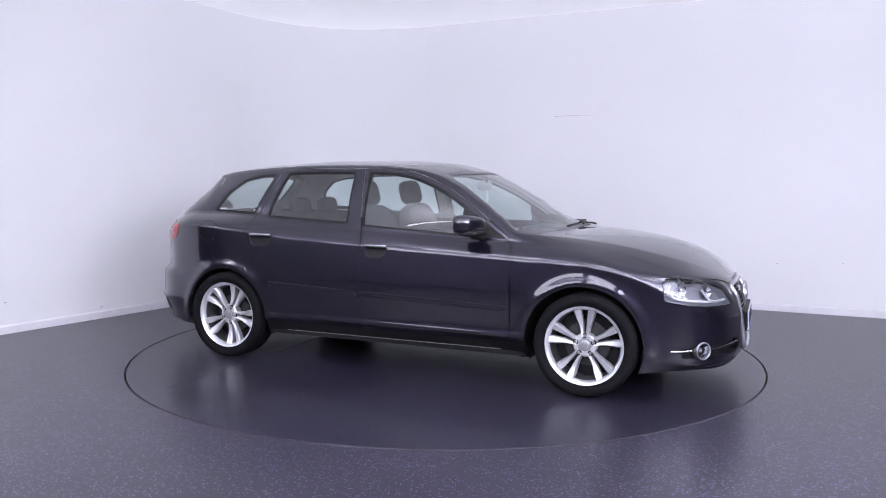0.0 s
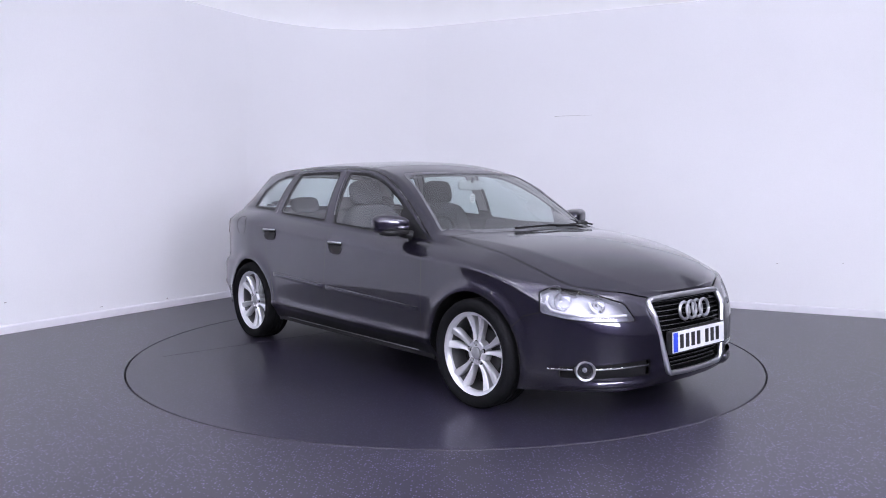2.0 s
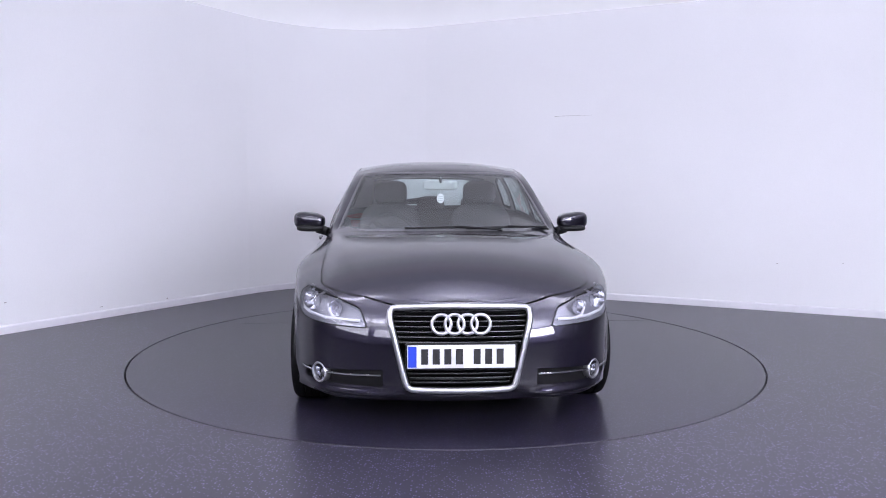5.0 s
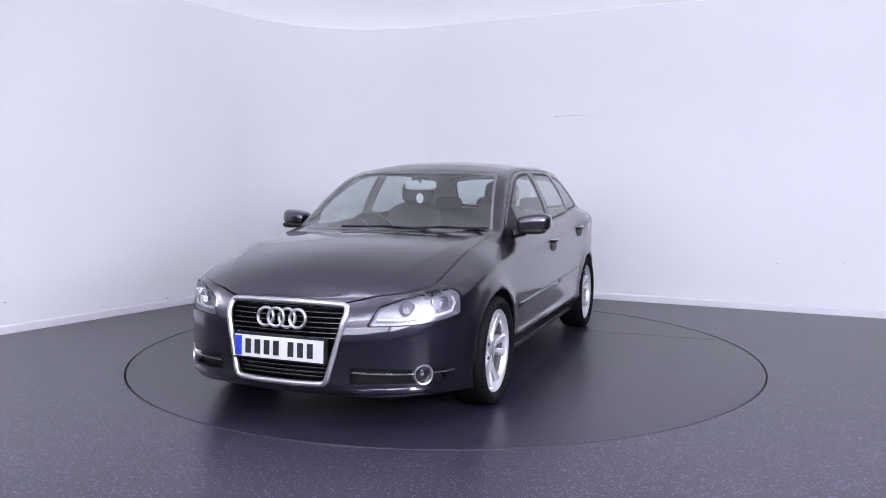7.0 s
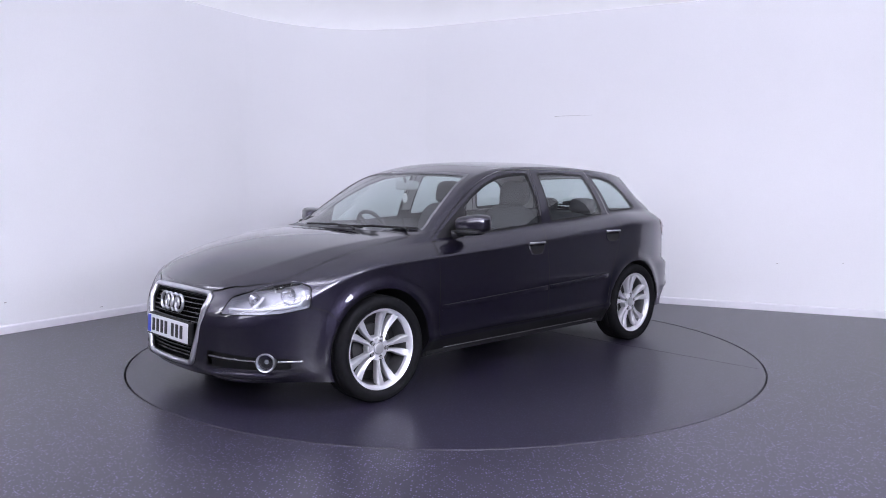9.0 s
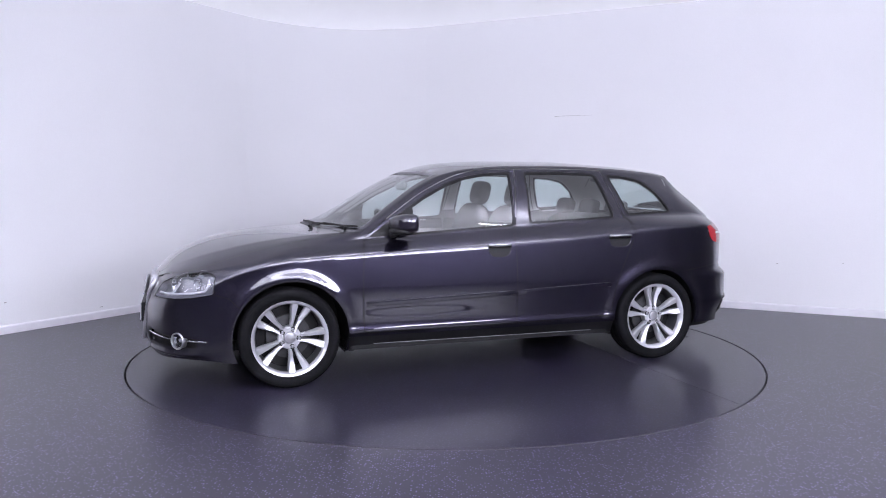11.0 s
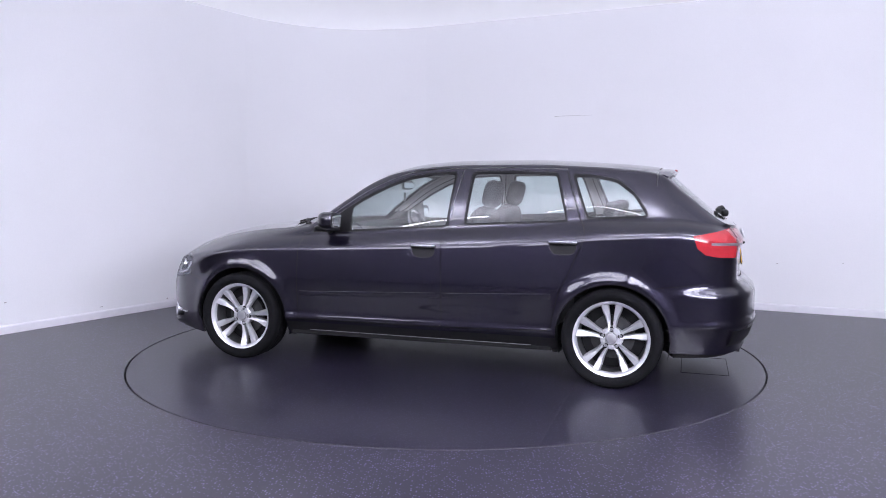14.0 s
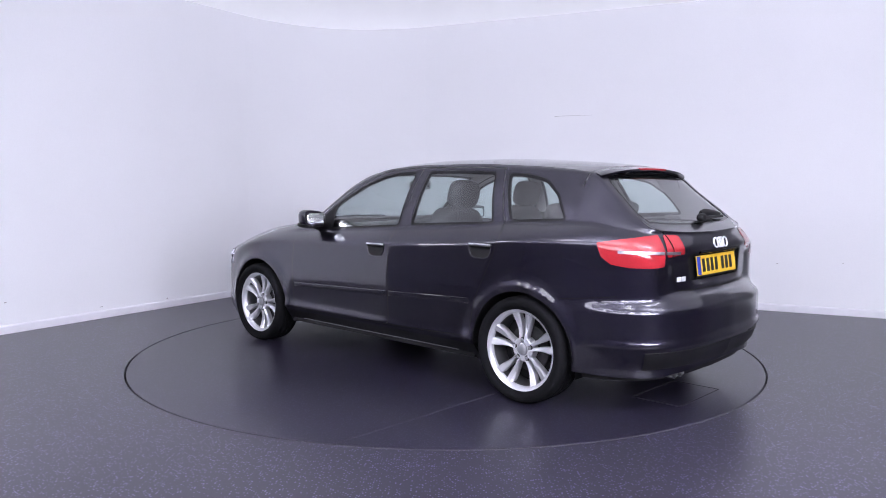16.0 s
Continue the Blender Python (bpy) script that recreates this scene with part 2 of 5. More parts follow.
def build_room():
    for name, pts in (("wall_west", WEST), ("wall_corner", ARC), ("wall_north", NORTH)):
        wall = part(name, wall_strip(pts, CEIL, 0.15), WALL)
        tagged(wall, "white painted studio wall with faint scuffs", "wall", kind="structure")
    for name, wall_way, marks in (("wall_north", DIR_N, ((2.975, 3.17, 1.982, 1.987, 0.0030), (3.18, 3.39, 1.987, 1.983, 0.0022), (5.27, 5.285, 0.469, 0.470, 0.006), (5.84, 5.86, 0.503, 0.500, 0.004))),
                                  ("wall_west", DIR_W, ((4.13, 4.15, 0.258, 0.256, 0.008), (2.515, 2.535, 0.086, 0.088, 0.010), (3.25, 3.28, 0.104, 0.101, 0.006)))):
        inward = Vector((wall_way.y, -wall_way.x)) if wall_way is DIR_N else Vector((-wall_way.y, wall_way.x))
        for a, b, za, zb, thick in marks:
            bm = bmesh.new()
            p, q = CORNER + wall_way * a + inward * 0.0015, CORNER + wall_way * b + inward * 0.0015
            bm.faces.new([bm.verts.new((*c, z)) for c, z in ((p, za), (q, zb), (q, zb + thick), (p, za + thick))])
            part("wall_scuff", bm, SCUFF, bpy.data.objects[name], "thin grey scuff on the paint", smooth=False)
    skirt_pts = [WEST[0] - DIR_W * 0.01] + ARC + [NORTH_END[1]]
    skirt = bmesh.new()
    prof = [(0.0, 0.0), (0.016, 0.0), (0.016, 0.058), (0.011, 0.068), (0.0, 0.071)]
    rows = []
    for i, p in enumerate(skirt_pts):
        d = (skirt_pts[min(i + 1, len(skirt_pts) - 1)] - skirt_pts[max(i - 1, 0)]).normalized()
        n = Vector((d.y, -d.x))
        rows.append([skirt.verts.new((p.x + n.x * (a + 0.002), p.y + n.y * (a + 0.002), z + 0.001)) for a, z in prof])
    for a, b in zip(rows, rows[1:]):
        for k in range(len(prof)):
            skirt.faces.new((a[k], a[(k + 1) % len(prof)], b[(k + 1) % len(prof)], b[k]))
    bmesh.ops.recalc_face_normals(skirt, faces=skirt.faces)
    tagged(part("baseboard", skirt, SKIRT, sharp=20), "low white gloss skirting board along the wall", "skirting", kind="structure")
    far_w, far_n = CORNER + DIR_W * 11.5, NORTH_END[1]
    back = far_w + DIR_N * 10.5
    hall_a, hall_b = WEST[0] - DIR_N * 5.5, far_w - DIR_N * 5.5
    # unseen walls, added and kept dark so the car paint mirrors less white
    for name, pts in (("wall_north_end", NORTH_END), ("wall_south", [back, hall_b]), ("wall_east", [far_n, back]), ("wall_hall_west", [hall_b, hall_a]), ("wall_hall_north", [hall_a, WEST[0] - DIR_N * 0.16])):
        tagged(part(name, wall_strip(pts, CEIL, 0.15), DARKWALL), "unseen plain grey painted wall closing the studio", "wall", kind="structure")
    # floor with a round opening for the turntable
    bm = bmesh.new()
    seg = 160
    inner = [bm.verts.new((RING * math.cos(2 * math.pi * i / seg), RING * math.sin(2 * math.pi * i / seg), 0)) for i in range(seg)]
    lip = [bm.verts.new((v.co.x, v.co.y, -0.03)) for v in inner]
    outer = [bm.verts.new((13 * math.cos(2 * math.pi * i / seg), 13 * math.sin(2 * math.pi * i / seg), 0)) for i in range(seg)]
    for i in range(seg):
        j = (i + 1) % seg
        bm.faces.new((inner[i], outer[i], outer[j], inner[j]))
        bm.faces.new((lip[i], inner[i], inner[j], lip[j]))
    tagged(part("floor", bm, FLOOR), "dark grey speckled vinyl studio floor", "floor", kind="structure")
    bm = bmesh.new()
    bmesh.ops.create_circle(bm, cap_ends=True, radius=RING + 0.1, segments=96)
    for v in bm.verts:
        v.co.z = -0.05
    tagged(part("floor_pit", bm, SEAM), "black shallow pit under the turntable", "floor", kind="structure")
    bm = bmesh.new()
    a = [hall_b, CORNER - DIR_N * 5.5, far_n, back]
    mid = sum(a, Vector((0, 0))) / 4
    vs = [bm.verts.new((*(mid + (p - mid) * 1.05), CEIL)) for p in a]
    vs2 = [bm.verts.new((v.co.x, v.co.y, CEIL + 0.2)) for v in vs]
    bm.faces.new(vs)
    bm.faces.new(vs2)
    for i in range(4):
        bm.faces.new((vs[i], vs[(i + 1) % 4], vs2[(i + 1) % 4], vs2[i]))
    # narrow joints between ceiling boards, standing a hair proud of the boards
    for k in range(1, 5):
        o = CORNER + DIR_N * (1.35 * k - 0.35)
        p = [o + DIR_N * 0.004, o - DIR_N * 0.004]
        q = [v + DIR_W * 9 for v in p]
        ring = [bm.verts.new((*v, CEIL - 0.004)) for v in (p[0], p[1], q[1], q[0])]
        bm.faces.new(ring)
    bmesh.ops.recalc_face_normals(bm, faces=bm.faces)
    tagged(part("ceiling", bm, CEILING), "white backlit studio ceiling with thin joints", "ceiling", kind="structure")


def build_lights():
    """Unseen suspended light bars: added fill over the studio, broader inferred ones over the side hall."""
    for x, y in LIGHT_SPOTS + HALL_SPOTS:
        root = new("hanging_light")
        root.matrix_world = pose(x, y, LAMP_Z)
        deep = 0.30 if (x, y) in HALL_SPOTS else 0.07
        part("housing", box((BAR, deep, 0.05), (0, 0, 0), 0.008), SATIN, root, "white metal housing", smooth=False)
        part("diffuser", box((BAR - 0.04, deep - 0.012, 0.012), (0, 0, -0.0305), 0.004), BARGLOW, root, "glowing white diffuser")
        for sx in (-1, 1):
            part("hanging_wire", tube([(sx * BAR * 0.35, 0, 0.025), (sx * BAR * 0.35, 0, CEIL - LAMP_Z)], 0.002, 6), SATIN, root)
        tagged(root, "unseen slim white light bar hung on wires below the ceiling", "ceiling light", group="light bars over the studio")


def build_fill_boxes():
    """Unseen hung fill boxes: a white front cloth in a black shallow case."""
    for x, y, z_mid, tilt, turn, _ in FILL_SPOTS:
        root = new("fill_box")
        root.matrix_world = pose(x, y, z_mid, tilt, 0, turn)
        part("front_cloth", box((FILL_W - 0.06, FILL_H - 0.06, 0.01), (0, 0, -0.012), 0.003), DIFFUSER, root, "glowing white front cloth", smooth=False)
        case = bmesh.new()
        ring = [[case.verts.new((sx * w / 2, sy * h / 2, z)) for sx, sy in ((-1, -1), (1, -1), (1, 1), (-1, 1))] for w, h, z in ((FILL_W, FILL_H, -0.02), (FILL_W, FILL_H, 0.02), (0.4, 0.3, 0.32))]
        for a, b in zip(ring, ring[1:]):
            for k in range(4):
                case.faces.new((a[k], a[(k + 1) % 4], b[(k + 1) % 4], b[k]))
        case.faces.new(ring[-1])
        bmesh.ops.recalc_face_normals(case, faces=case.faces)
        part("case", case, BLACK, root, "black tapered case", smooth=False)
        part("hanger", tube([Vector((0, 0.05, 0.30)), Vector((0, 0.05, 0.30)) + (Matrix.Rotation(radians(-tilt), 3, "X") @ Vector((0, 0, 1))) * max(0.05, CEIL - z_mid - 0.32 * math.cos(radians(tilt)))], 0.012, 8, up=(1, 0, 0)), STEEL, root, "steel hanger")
        tagged(root, "white fill light box, unseen and added, hung from the ceiling", "studio light", group="soft boxes facing the set")


def build_turntable():
    bm = bmesh.new()
    seg, r = 160, RING - 0.015
    top = [bm.verts.new((r * math.cos(2 * math.pi * i / seg), r * math.sin(2 * math.pi * i / seg), 0)) for i in range(seg)]
    low = [bm.verts.new((v.co.x, v.co.y, -0.04)) for v in top]
    bm.faces.new(top)
    for i in range(seg):
        j = (i + 1) % seg
        bm.faces.new((low[i], low[j], top[j], top[i]))
    edge = bmesh.new()
    loops = [[edge.verts.new(((r + o) * math.cos(2 * math.pi * i / seg), (r + o) * math.sin(2 * math.pi * i / seg), z)) for i in range(seg)] for o, z in ((0.0008, -0.03), (0.003, -0.03), (0.003, -0.001), (0.0008, -0.001))]
    for a, b in zip(loops, loops[1:]):
        for i in range(seg):
            j = (i + 1) % seg
            edge.faces.new((a[i], a[j], b[j], b[i]))
    bmesh.ops.recalc_face_normals(edge, faces=edge.faces)
    table = part("turntable", bm, DISC, sharp=30)
    tagged(table, "round dark vinyl turntable flush with the studio floor", "turntable")
    part("edge_trim", edge, TRIMGREY, table, "thin dark grey edge trim", sharp=30)
    # access hatch outline and a welded seam in the vinyl
    hatch = bmesh.new()
    for sx, sy, cx, cy in ((0.30, 0.005, -1.87, 0.24), (0.30, 0.005, -1.87, -0.27), (0.005, 0.515, -2.02, -0.015), (0.005, 0.515, -1.72, -0.015)):
        box((sx, sy, 0.002), (cx, cy, 0.0012), bm=hatch)
    part("hatch_seam", hatch, SEAM, table, "thin dark outline of an access hatch", smooth=False)
    part("vinyl_seam", box((0.0018, 3.7, 0.0012), (-1.09, 0.1, 0.001)), TRIMGREY, table, "thin welded seam", smooth=False)
    return table


RING = 2.267

# ---- the car's body ----
# plan outline at the widest height: place along it, x, y
PLAN = spline([(0.00, 2.150, 0.0), (0.05, 2.140, 0.20), (0.10, 2.100, 0.40), (0.14, 2.036, 0.57), (0.18, 1.938, 0.703), (0.23, 1.785, 0.798), (0.29, 1.560, 0.858),
               (0.36, 1.280, 0.878), (0.45, 0.800, 0.874), (0.56, 0.0, 0.878), (0.68, -0.800, 0.878), (0.76, -1.300, 0.880), (0.80, -1.560, 0.860), (0.85, -1.800, 0.805),
               (0.89, -1.955, 0.705), (0.93, -2.050, 0.550), (0.965, -2.100, 0.320), (1.00, -2.115, 0.0)])
# top edge of the lower shell by place: inset from the plan, height
EDGE = spline([(0.00, 0.095, 0.668), (0.10, 0.085, 0.668), (0.14, 0.070, 0.672), (0.18, 0.055, 0.690), (0.23, 0.040, 0.715), (0.29, 0.050, 0.765), (0.36, 0.085, 0.842), (0.45, 0.112, 0.895),
               (0.56, 0.086, 0.936), (0.68, 0.103, 0.985), (0.76, 0.150, 1.035), (0.82, 0.130, 1.035), (0.87, 0.105, 1.010), (0.92, 0.090, 0.985), (0.96, 0.082, 0.975), (1.00, 0.080, 0.972)])
CREASE = spline([(0.00, 0.45), (0.14, 0.48), (0.23, 0.60), (0.29, 0.72), (0.36, 0.78), (0.45, 0.805), (0.68, 0.88), (0.76, 0.93), (0.82, 0.94), (0.87, 0.90), (0.92, 0.84), (1.00, 0.78)])
BASE = spline([(0.00, 0.190), (0.07, 0.190), (0.14, 0.182), (0.22, 0.185), (0.30, 0.165), (0.40, 0.19), (0.70, 0.20), (0.80, 0.24), (0.90, 0.225), (1.00, 0.255)])
CROWN = spline([(2.060, 0.668), (2.045, 0.681), (2.02, 0.707), (1.95, 0.770), (1.85, 0.828), (1.68, 0.886), (1.465, 0.925), (1.207, 0.947), (1.075, 0.952), (1.00, 0.982), (0.82, 1.079), (0.605, 1.199), (0.39, 1.305),
                (0.261, 1.356), (0.09, 1.395), (-0.252, 1.416), (-0.68, 1.418), (-1.10, 1.399), (-1.45, 1.372), (-1.56, 1.354), (-1.62, 1.312), (-1.75, 1.198), (-1.91, 1.060), (-2.04, 0.972)])
# rail: hood crease, front pillar, roof edge, rear pillar: x, y, z
RAIL = spline([(2.06, 0.0, 0.668), (2.04, 0.20, 0.678), (1.98, 0.36, 0.716), (1.85, 0.50, 0.774), (1.68, 0.565, 0.826), (1.40, 0.610, 0.886), (1.10, 0.650, 0.922), (0.95, 0.690, 0.932), (0.84, 0.725, 0.938), (0.70, 0.700, 1.020),
               (0.55, 0.668, 1.125), (0.38, 0.630, 1.238), (0.22, 0.606, 1.306), (0.0, 0.597, 1.346), (-0.30, 0.595, 1.364), (-0.70, 0.588, 1.366), (-1.10, 0.575, 1.350), (-1.45, 0.548, 1.322), (-1.56, 0.535, 1.300),
               (-1.68, 0.545, 1.205), (-1.83, 0.575, 1.085), (-1.95, 0.560, 1.005), (-2.02, 0.380, 0.985), (-2.04, 0.0, 0.972)])
WHEELS = {"front": (1.289, 0.79), "rear": (-1.300, 0.785)}
ARCH = {"front": (1.276, 0.303, 0.352), "rear": (-1.300, 0.300, 0.344)}


def plan_normal(u):
    a, b = PLAN(max(u - 0.004, 0)), PLAN(min(u + 0.004, 1))
    d = Vector((b[0] - a[0], b[1] - a[1])).normalized()
    n = Vector((d.y, -d.x))
    if u < 0.003:
        n = Vector((1, 0))
    if u > 0.997:
        n = Vector((-1, 0))
    return n


def shell_point(u, v):
    """A point of the lower shell: u round the plan from nose to tail, v from the lower edge up."""
    x, y = PLAN(u)
    n = plan_normal(u)
    inset_top, z_top = EDGE(u)
    z_low, z_c = BASE(u), CREASE(u)
    z = z_low + (z_top - z_low) * v
    off = 0.0
    side = smooth_step(0.30, 0.44, u) * (1 - smooth_step(0.70, 0.80, u))
    # the doors lean in above the rub strip and break at the shoulder line
    lean = side * 0.019 * max(0.0, (min(z, z_c) - 0.57) / 0.28) ** 1.4
    off -= lean
    if z > z_c:
        k = (z - z_c) / (z_top - z_c)
        off -= max(0.0, inset_top - lean) * ((0.30 + 0.25 * side) * k + (0.70 - 0.25 * side) * k * k)
    low = max(0.0, (0.33 - z) / 0.14)
    off -= side * 0.075 * low ** 1.5
    off += side * 0.009 * math.exp(-((z - 0.322) / 0.022) ** 2)
    off -= side * 0.012 * smooth_step(0.60, 0.36, z)
    nose = 1 - smooth_step(0.16, 0.30, u)
    off -= nose * 0.042 * max(0.0, (0.29 - z) / 0.10) ** 2
    off += nose * 0.026 * math.exp(-((z - 0.215) / 0.022) ** 2) * smooth_step(0.07, 0.11, u) * (1 - smooth_step(0.17, 0.24, u))
    tail = smooth_step(0.80, 0.90, u)
    gate = smooth_step(0.90, 0.955, u)
    off += tail * 0.045 * smooth_step(0.64, 0.575, z)
    off += gate * (0.050 * smooth_step(0.675, 0.625, z) - 0.050 * smooth_step(0.91, 0.82, z))
    off -= tail * 0.055 * smooth_step(0.42, 0.24, z)
    off += tail * 0.012 * math.exp(-((z - 0.40) / 0.018) ** 2)
    # flared lips of the wheel arches
    for cx, cz, r in ARCH.values():
        d = math.hypot(x - cx, z - cz)
        off += 0.0135 * math.exp(-((d - r - 0.010) / 0.045) ** 2) * smooth_step(0.20, 0.32, z)
        if d < r:
            off -= 0.004
    return Vector((x + n.x * off, max(0.0, y + n.y * off), z))


def upper_point(u, w):
    """A point of hood, pillars and roof: from the shell's edge (w 0) to the middle (w 1)."""
    j = shell_point(u, 1.0)
    x = j.x
    ry, rz = RAIL(x)
    ry = min(ry, j.y)
    cz = max(CROWN(x), j.z)
    rz = min(max(rz, j.z), cz)
    if w <= 0.4:
        k = w / 0.4
        bulge = math.sin(math.pi * k)
        tall = min(1.0, (rz - j.z) / 0.3)
        return Vector((x, j.y + (ry - j.y) * k + 0.022 * bulge * tall, j.z + (rz - j.z) * k + 0.004 * bulge * (1 - tall)))
    k = (w - 0.4) / 0.6
    p = 2.3 if rz - j.z > 0.1 else 1.8
    return Vector((x, ry * (1 - k), rz + (cz - rz) * (1 - (1 - k) ** p)))


def half_shell():
    """The left half of the outer skin as one mesh."""
    bm = bmesh.new()
    us = []
    nu, nv, nw = 190, 44, 40
    for i in range(nu + 1):
        us.append(i / nu)
    grid = []
    for u in us:
        grid.append([bm.verts.new(shell_point(u, k / nv)) for k in range(nv + 1)])
    for a, b in zip(grid, grid[1:]):
        for k in range(nv):
            bm.faces.new((a[k], b[k], b[k + 1], a[k + 1]))
    roof = []
    for u, col in zip(us, grid):
        roof.append([col[nv]] + [bm.verts.new(upper_point(u, k / nw)) for k in range(1, nw + 1)])
    for a, b in zip(roof, roof[1:]):
        for k in range(nw):
            bm.faces.new((a[k], b[k], b[k + 1], a[k + 1]))
    bmesh.ops.remove_doubles(bm, verts=bm.verts, dist=0.0004)
    bmesh.ops.dissolve_degenerate(bm, edges=bm.edges, dist=0.0002)
    bm.normal_update()
    if sum(f.normal.y * f.calc_area() for f in bm.faces) < 0:
        bmesh.ops.reverse_faces(bm, faces=bm.faces)
    bm.normal_update()
    return bm


SIDE = (Vector((1, 0, 0)), Vector((0, 0, 1)), Vector((0, 1, 0)))
FRONT = (Vector((0, 1, 0)), Vector((0, 0, 1)), Vector((1, 0, 0)))
REAR = (Vector((0, 1, 0)), Vector((0, 0, 1)), Vector((-1, 0, 0)))
TOP = (Vector((1, 0, 0)), Vector((0, 1, 0)), Vector((0, 0, 1)))
QF = (Vector((-0.672, 0.740, 0)), Vector((0, 0, 1)), Vector((0.740, 0.672, 0)))
QR = (Vector((0.687, 0.727, 0)), Vector((0, 0, 1)), Vector((-0.727, 0.687, 0)))


def flat(view, p):
    return Vector((view[0].dot(p), view[1].dot(p)))


def ccw(poly):
    area = sum(a[0] * b[1] - b[0] * a[1] for a, b in zip(poly, poly[1:] + poly[:1]))
    return list(poly) if area > 0 else list(reversed(poly))


def rounded(poly, r, seg=4):
    """The polygon with its corners rounded."""
    out = []
    n = len(poly)
    for i in range(n):
        p, a, b = Vector(poly[i]), Vector(poly[i - 1]), Vector(poly[(i + 1) % n])
        da, db = (a - p), (b - p)
        k = min(r, da.length * 0.45, db.length * 0.45)
        s, e = p + da.normalized() * k, p + db.normalized() * k
        for j in range(seg + 1):
            t = j / seg
            out.append(tuple((1 - t) ** 2 * s + 2 * t * (1 - t) * p + t * t * e))
    return out


def shrunk(poly, d):
    """A convex polygon moved inwards by d."""
    poly = ccw(poly)
    n = len(poly)
    out = []
    for i in range(n):
        p, a, b = Vector(poly[i]), Vector(poly[i - 1]), Vector(poly[(i + 1) % n])
        e1, e2 = (p - a).normalized(), (b - p).normalized()
        n1, n2 = Vector((-e1.y, e1.x)), Vector((-e2.y, e2.x))
        m = (n1 + n2).normalized()
        out.append(tuple(p + m * (d / max(0.2, m.dot(n1)))))
    return out


def clip(bm, poly, view, layer, value, only=None, facing=0.05):
    """Cuts a convex outline into the skin along the view, and marks the faces inside."""
    poly = ccw([tuple(p) for p in poly])
    lo = Vector((min(p[0] for p in poly), min(p[1] for p in poly)))
    hi = Vector((max(p[0] for p in poly), max(p[1] for p in poly)))
    inside = []
    for f in bm.faces:
        if f.normal.dot(view[2]) < facing or (only and not only(f)):
            continue
        q = [flat(view, v.co) for v in f.verts]
        if max(p.x for p in q) < lo.x or min(p.x for p in q) > hi.x or max(p.y for p in q) < lo.y or min(p.y for p in q) > hi.y:
            continue
        inside.append(f)
    for a, b in zip(poly, poly[1:] + poly[:1]):
        if not inside:
            return []
        e = Vector((b[0] - a[0], b[1] - a[1]))
        if e.length < 1e-6:
            continue
        n2 = Vector((e.y, -e.x)).normalized()
        co, no = view[0] * a[0] + view[1] * a[1], view[0] * n2.x + view[1] * n2.y
        es = {x for f in inside for x in f.edges}
        vs = {x for f in inside for x in f.verts}
        res = bmesh.ops.bisect_plane(bm, geom=list(inside) + list(es) + list(vs), dist=1e-6, plane_co=co, plane_no=no)
        inside = [f for f in res["geom"] if isinstance(f, bmesh.types.BMFace) and (f.calc_center_median() - co).dot(no) < 0]
    for f in inside:
        f[layer] = value
    return inside


def groove(bm, points, view, layer, value, width=0.005, only=None, facing=0.05):
    """A narrow open joint along a line."""
    pts = [Vector(p) for p in points]
    for a, b in zip(pts, pts[1:]):
        d = (b - a).normalized()
        n = Vector((-d.y, d.x)) * width / 2
        a2, b2 = a - d * 0.0015, b + d * 0.0015
        clip(bm, [tuple(a2 - n), tuple(b2 - n), tuple(b2 + n), tuple(a2 + n)], view, layer, value, only, facing)


def within(p, poly):
    hit = False
    for a, b in zip(poly, poly[1:] + poly[:1]):
        if (a[1] > p[1]) != (b[1] > p[1]) and p[0] < (b[0] - a[0]) * (p[1] - a[1]) / (b[1] - a[1]) + a[0]:
            hit = not hit
    return hit


def arc(points, n=6):
    """A smooth line through a few points."""
    pts = [Vector(p) for p in points]
    out = []
    for i in range(len(pts) - 1):
        p0, p1, p2, p3 = pts[max(i - 1, 0)], pts[i], pts[i + 1], pts[min(i + 2, len(pts) - 1)]
        for k in range(n):
            t = k / n
            out.append(tuple(0.5 * ((2 * p1) + (p2 - p0) * t + (2 * p0 - 5 * p1 + 4 * p2 - p3) * t * t + (3 * p1 - p0 - 3 * p2 + p3) * t ** 3)))
    out.append(tuple(pts[-1]))
    return out


GAP, HOLE, TRIM, GLASS_F, GLASS_R, GLASS_Q, SCREEN, SCREEN_TRIM, BACKLIGHT, BACK_TRIM, HEAD, TAIL_OUT, TAIL_IN, PLATE_WELL = range(1, 15)

WIN_F = [(0.775, 0.906), (0.58, 1.040), (0.394, 1.160), (0.225, 1.245), (0.08, 1.295), (-0.05, 1.318), (-0.255, 1.330), (-0.232, 0.962), (0.47, 0.916)]
WIN_R = [(-0.358, 1.330), (-0.640, 1.332), (-0.925, 1.322), (-1.018, 1.008), (-0.336, 0.974)]
WIN_Q = [(-1.015, 1.314), (-1.160, 1.306), (-1.300, 1.277), (-1.415, 1.190), (-1.500, 1.058), (-1.480, 1.040), (-1.125, 1.024)]
DOOR_F = arc([(0.775, 0.893), (0.805, 0.886), (0.818, 0.850), (0.826, 0.800), (0.834, 0.560), (0.828, 0.325)]) + [(0.80, 0.312), (-0.19, 0.318), (-0.213, 0.33)]
DOOR_B = [(-0.213, 0.320), (-0.214, 0.60), (-0.206, 0.88), (-0.232, 0.962), (-0.295, 1.346)]
DOOR_R = [(-0.22, 0.318), (-0.90, 0.336), (-0.925, 0.350), (-0.945, 0.45), (-0.975, 0.575), (-1.035, 0.70), (-1.105, 0.86), (-1.130, 0.93), (-1.115, 0.985), (-1.085, 1.03), (-0.975, 1.346)]
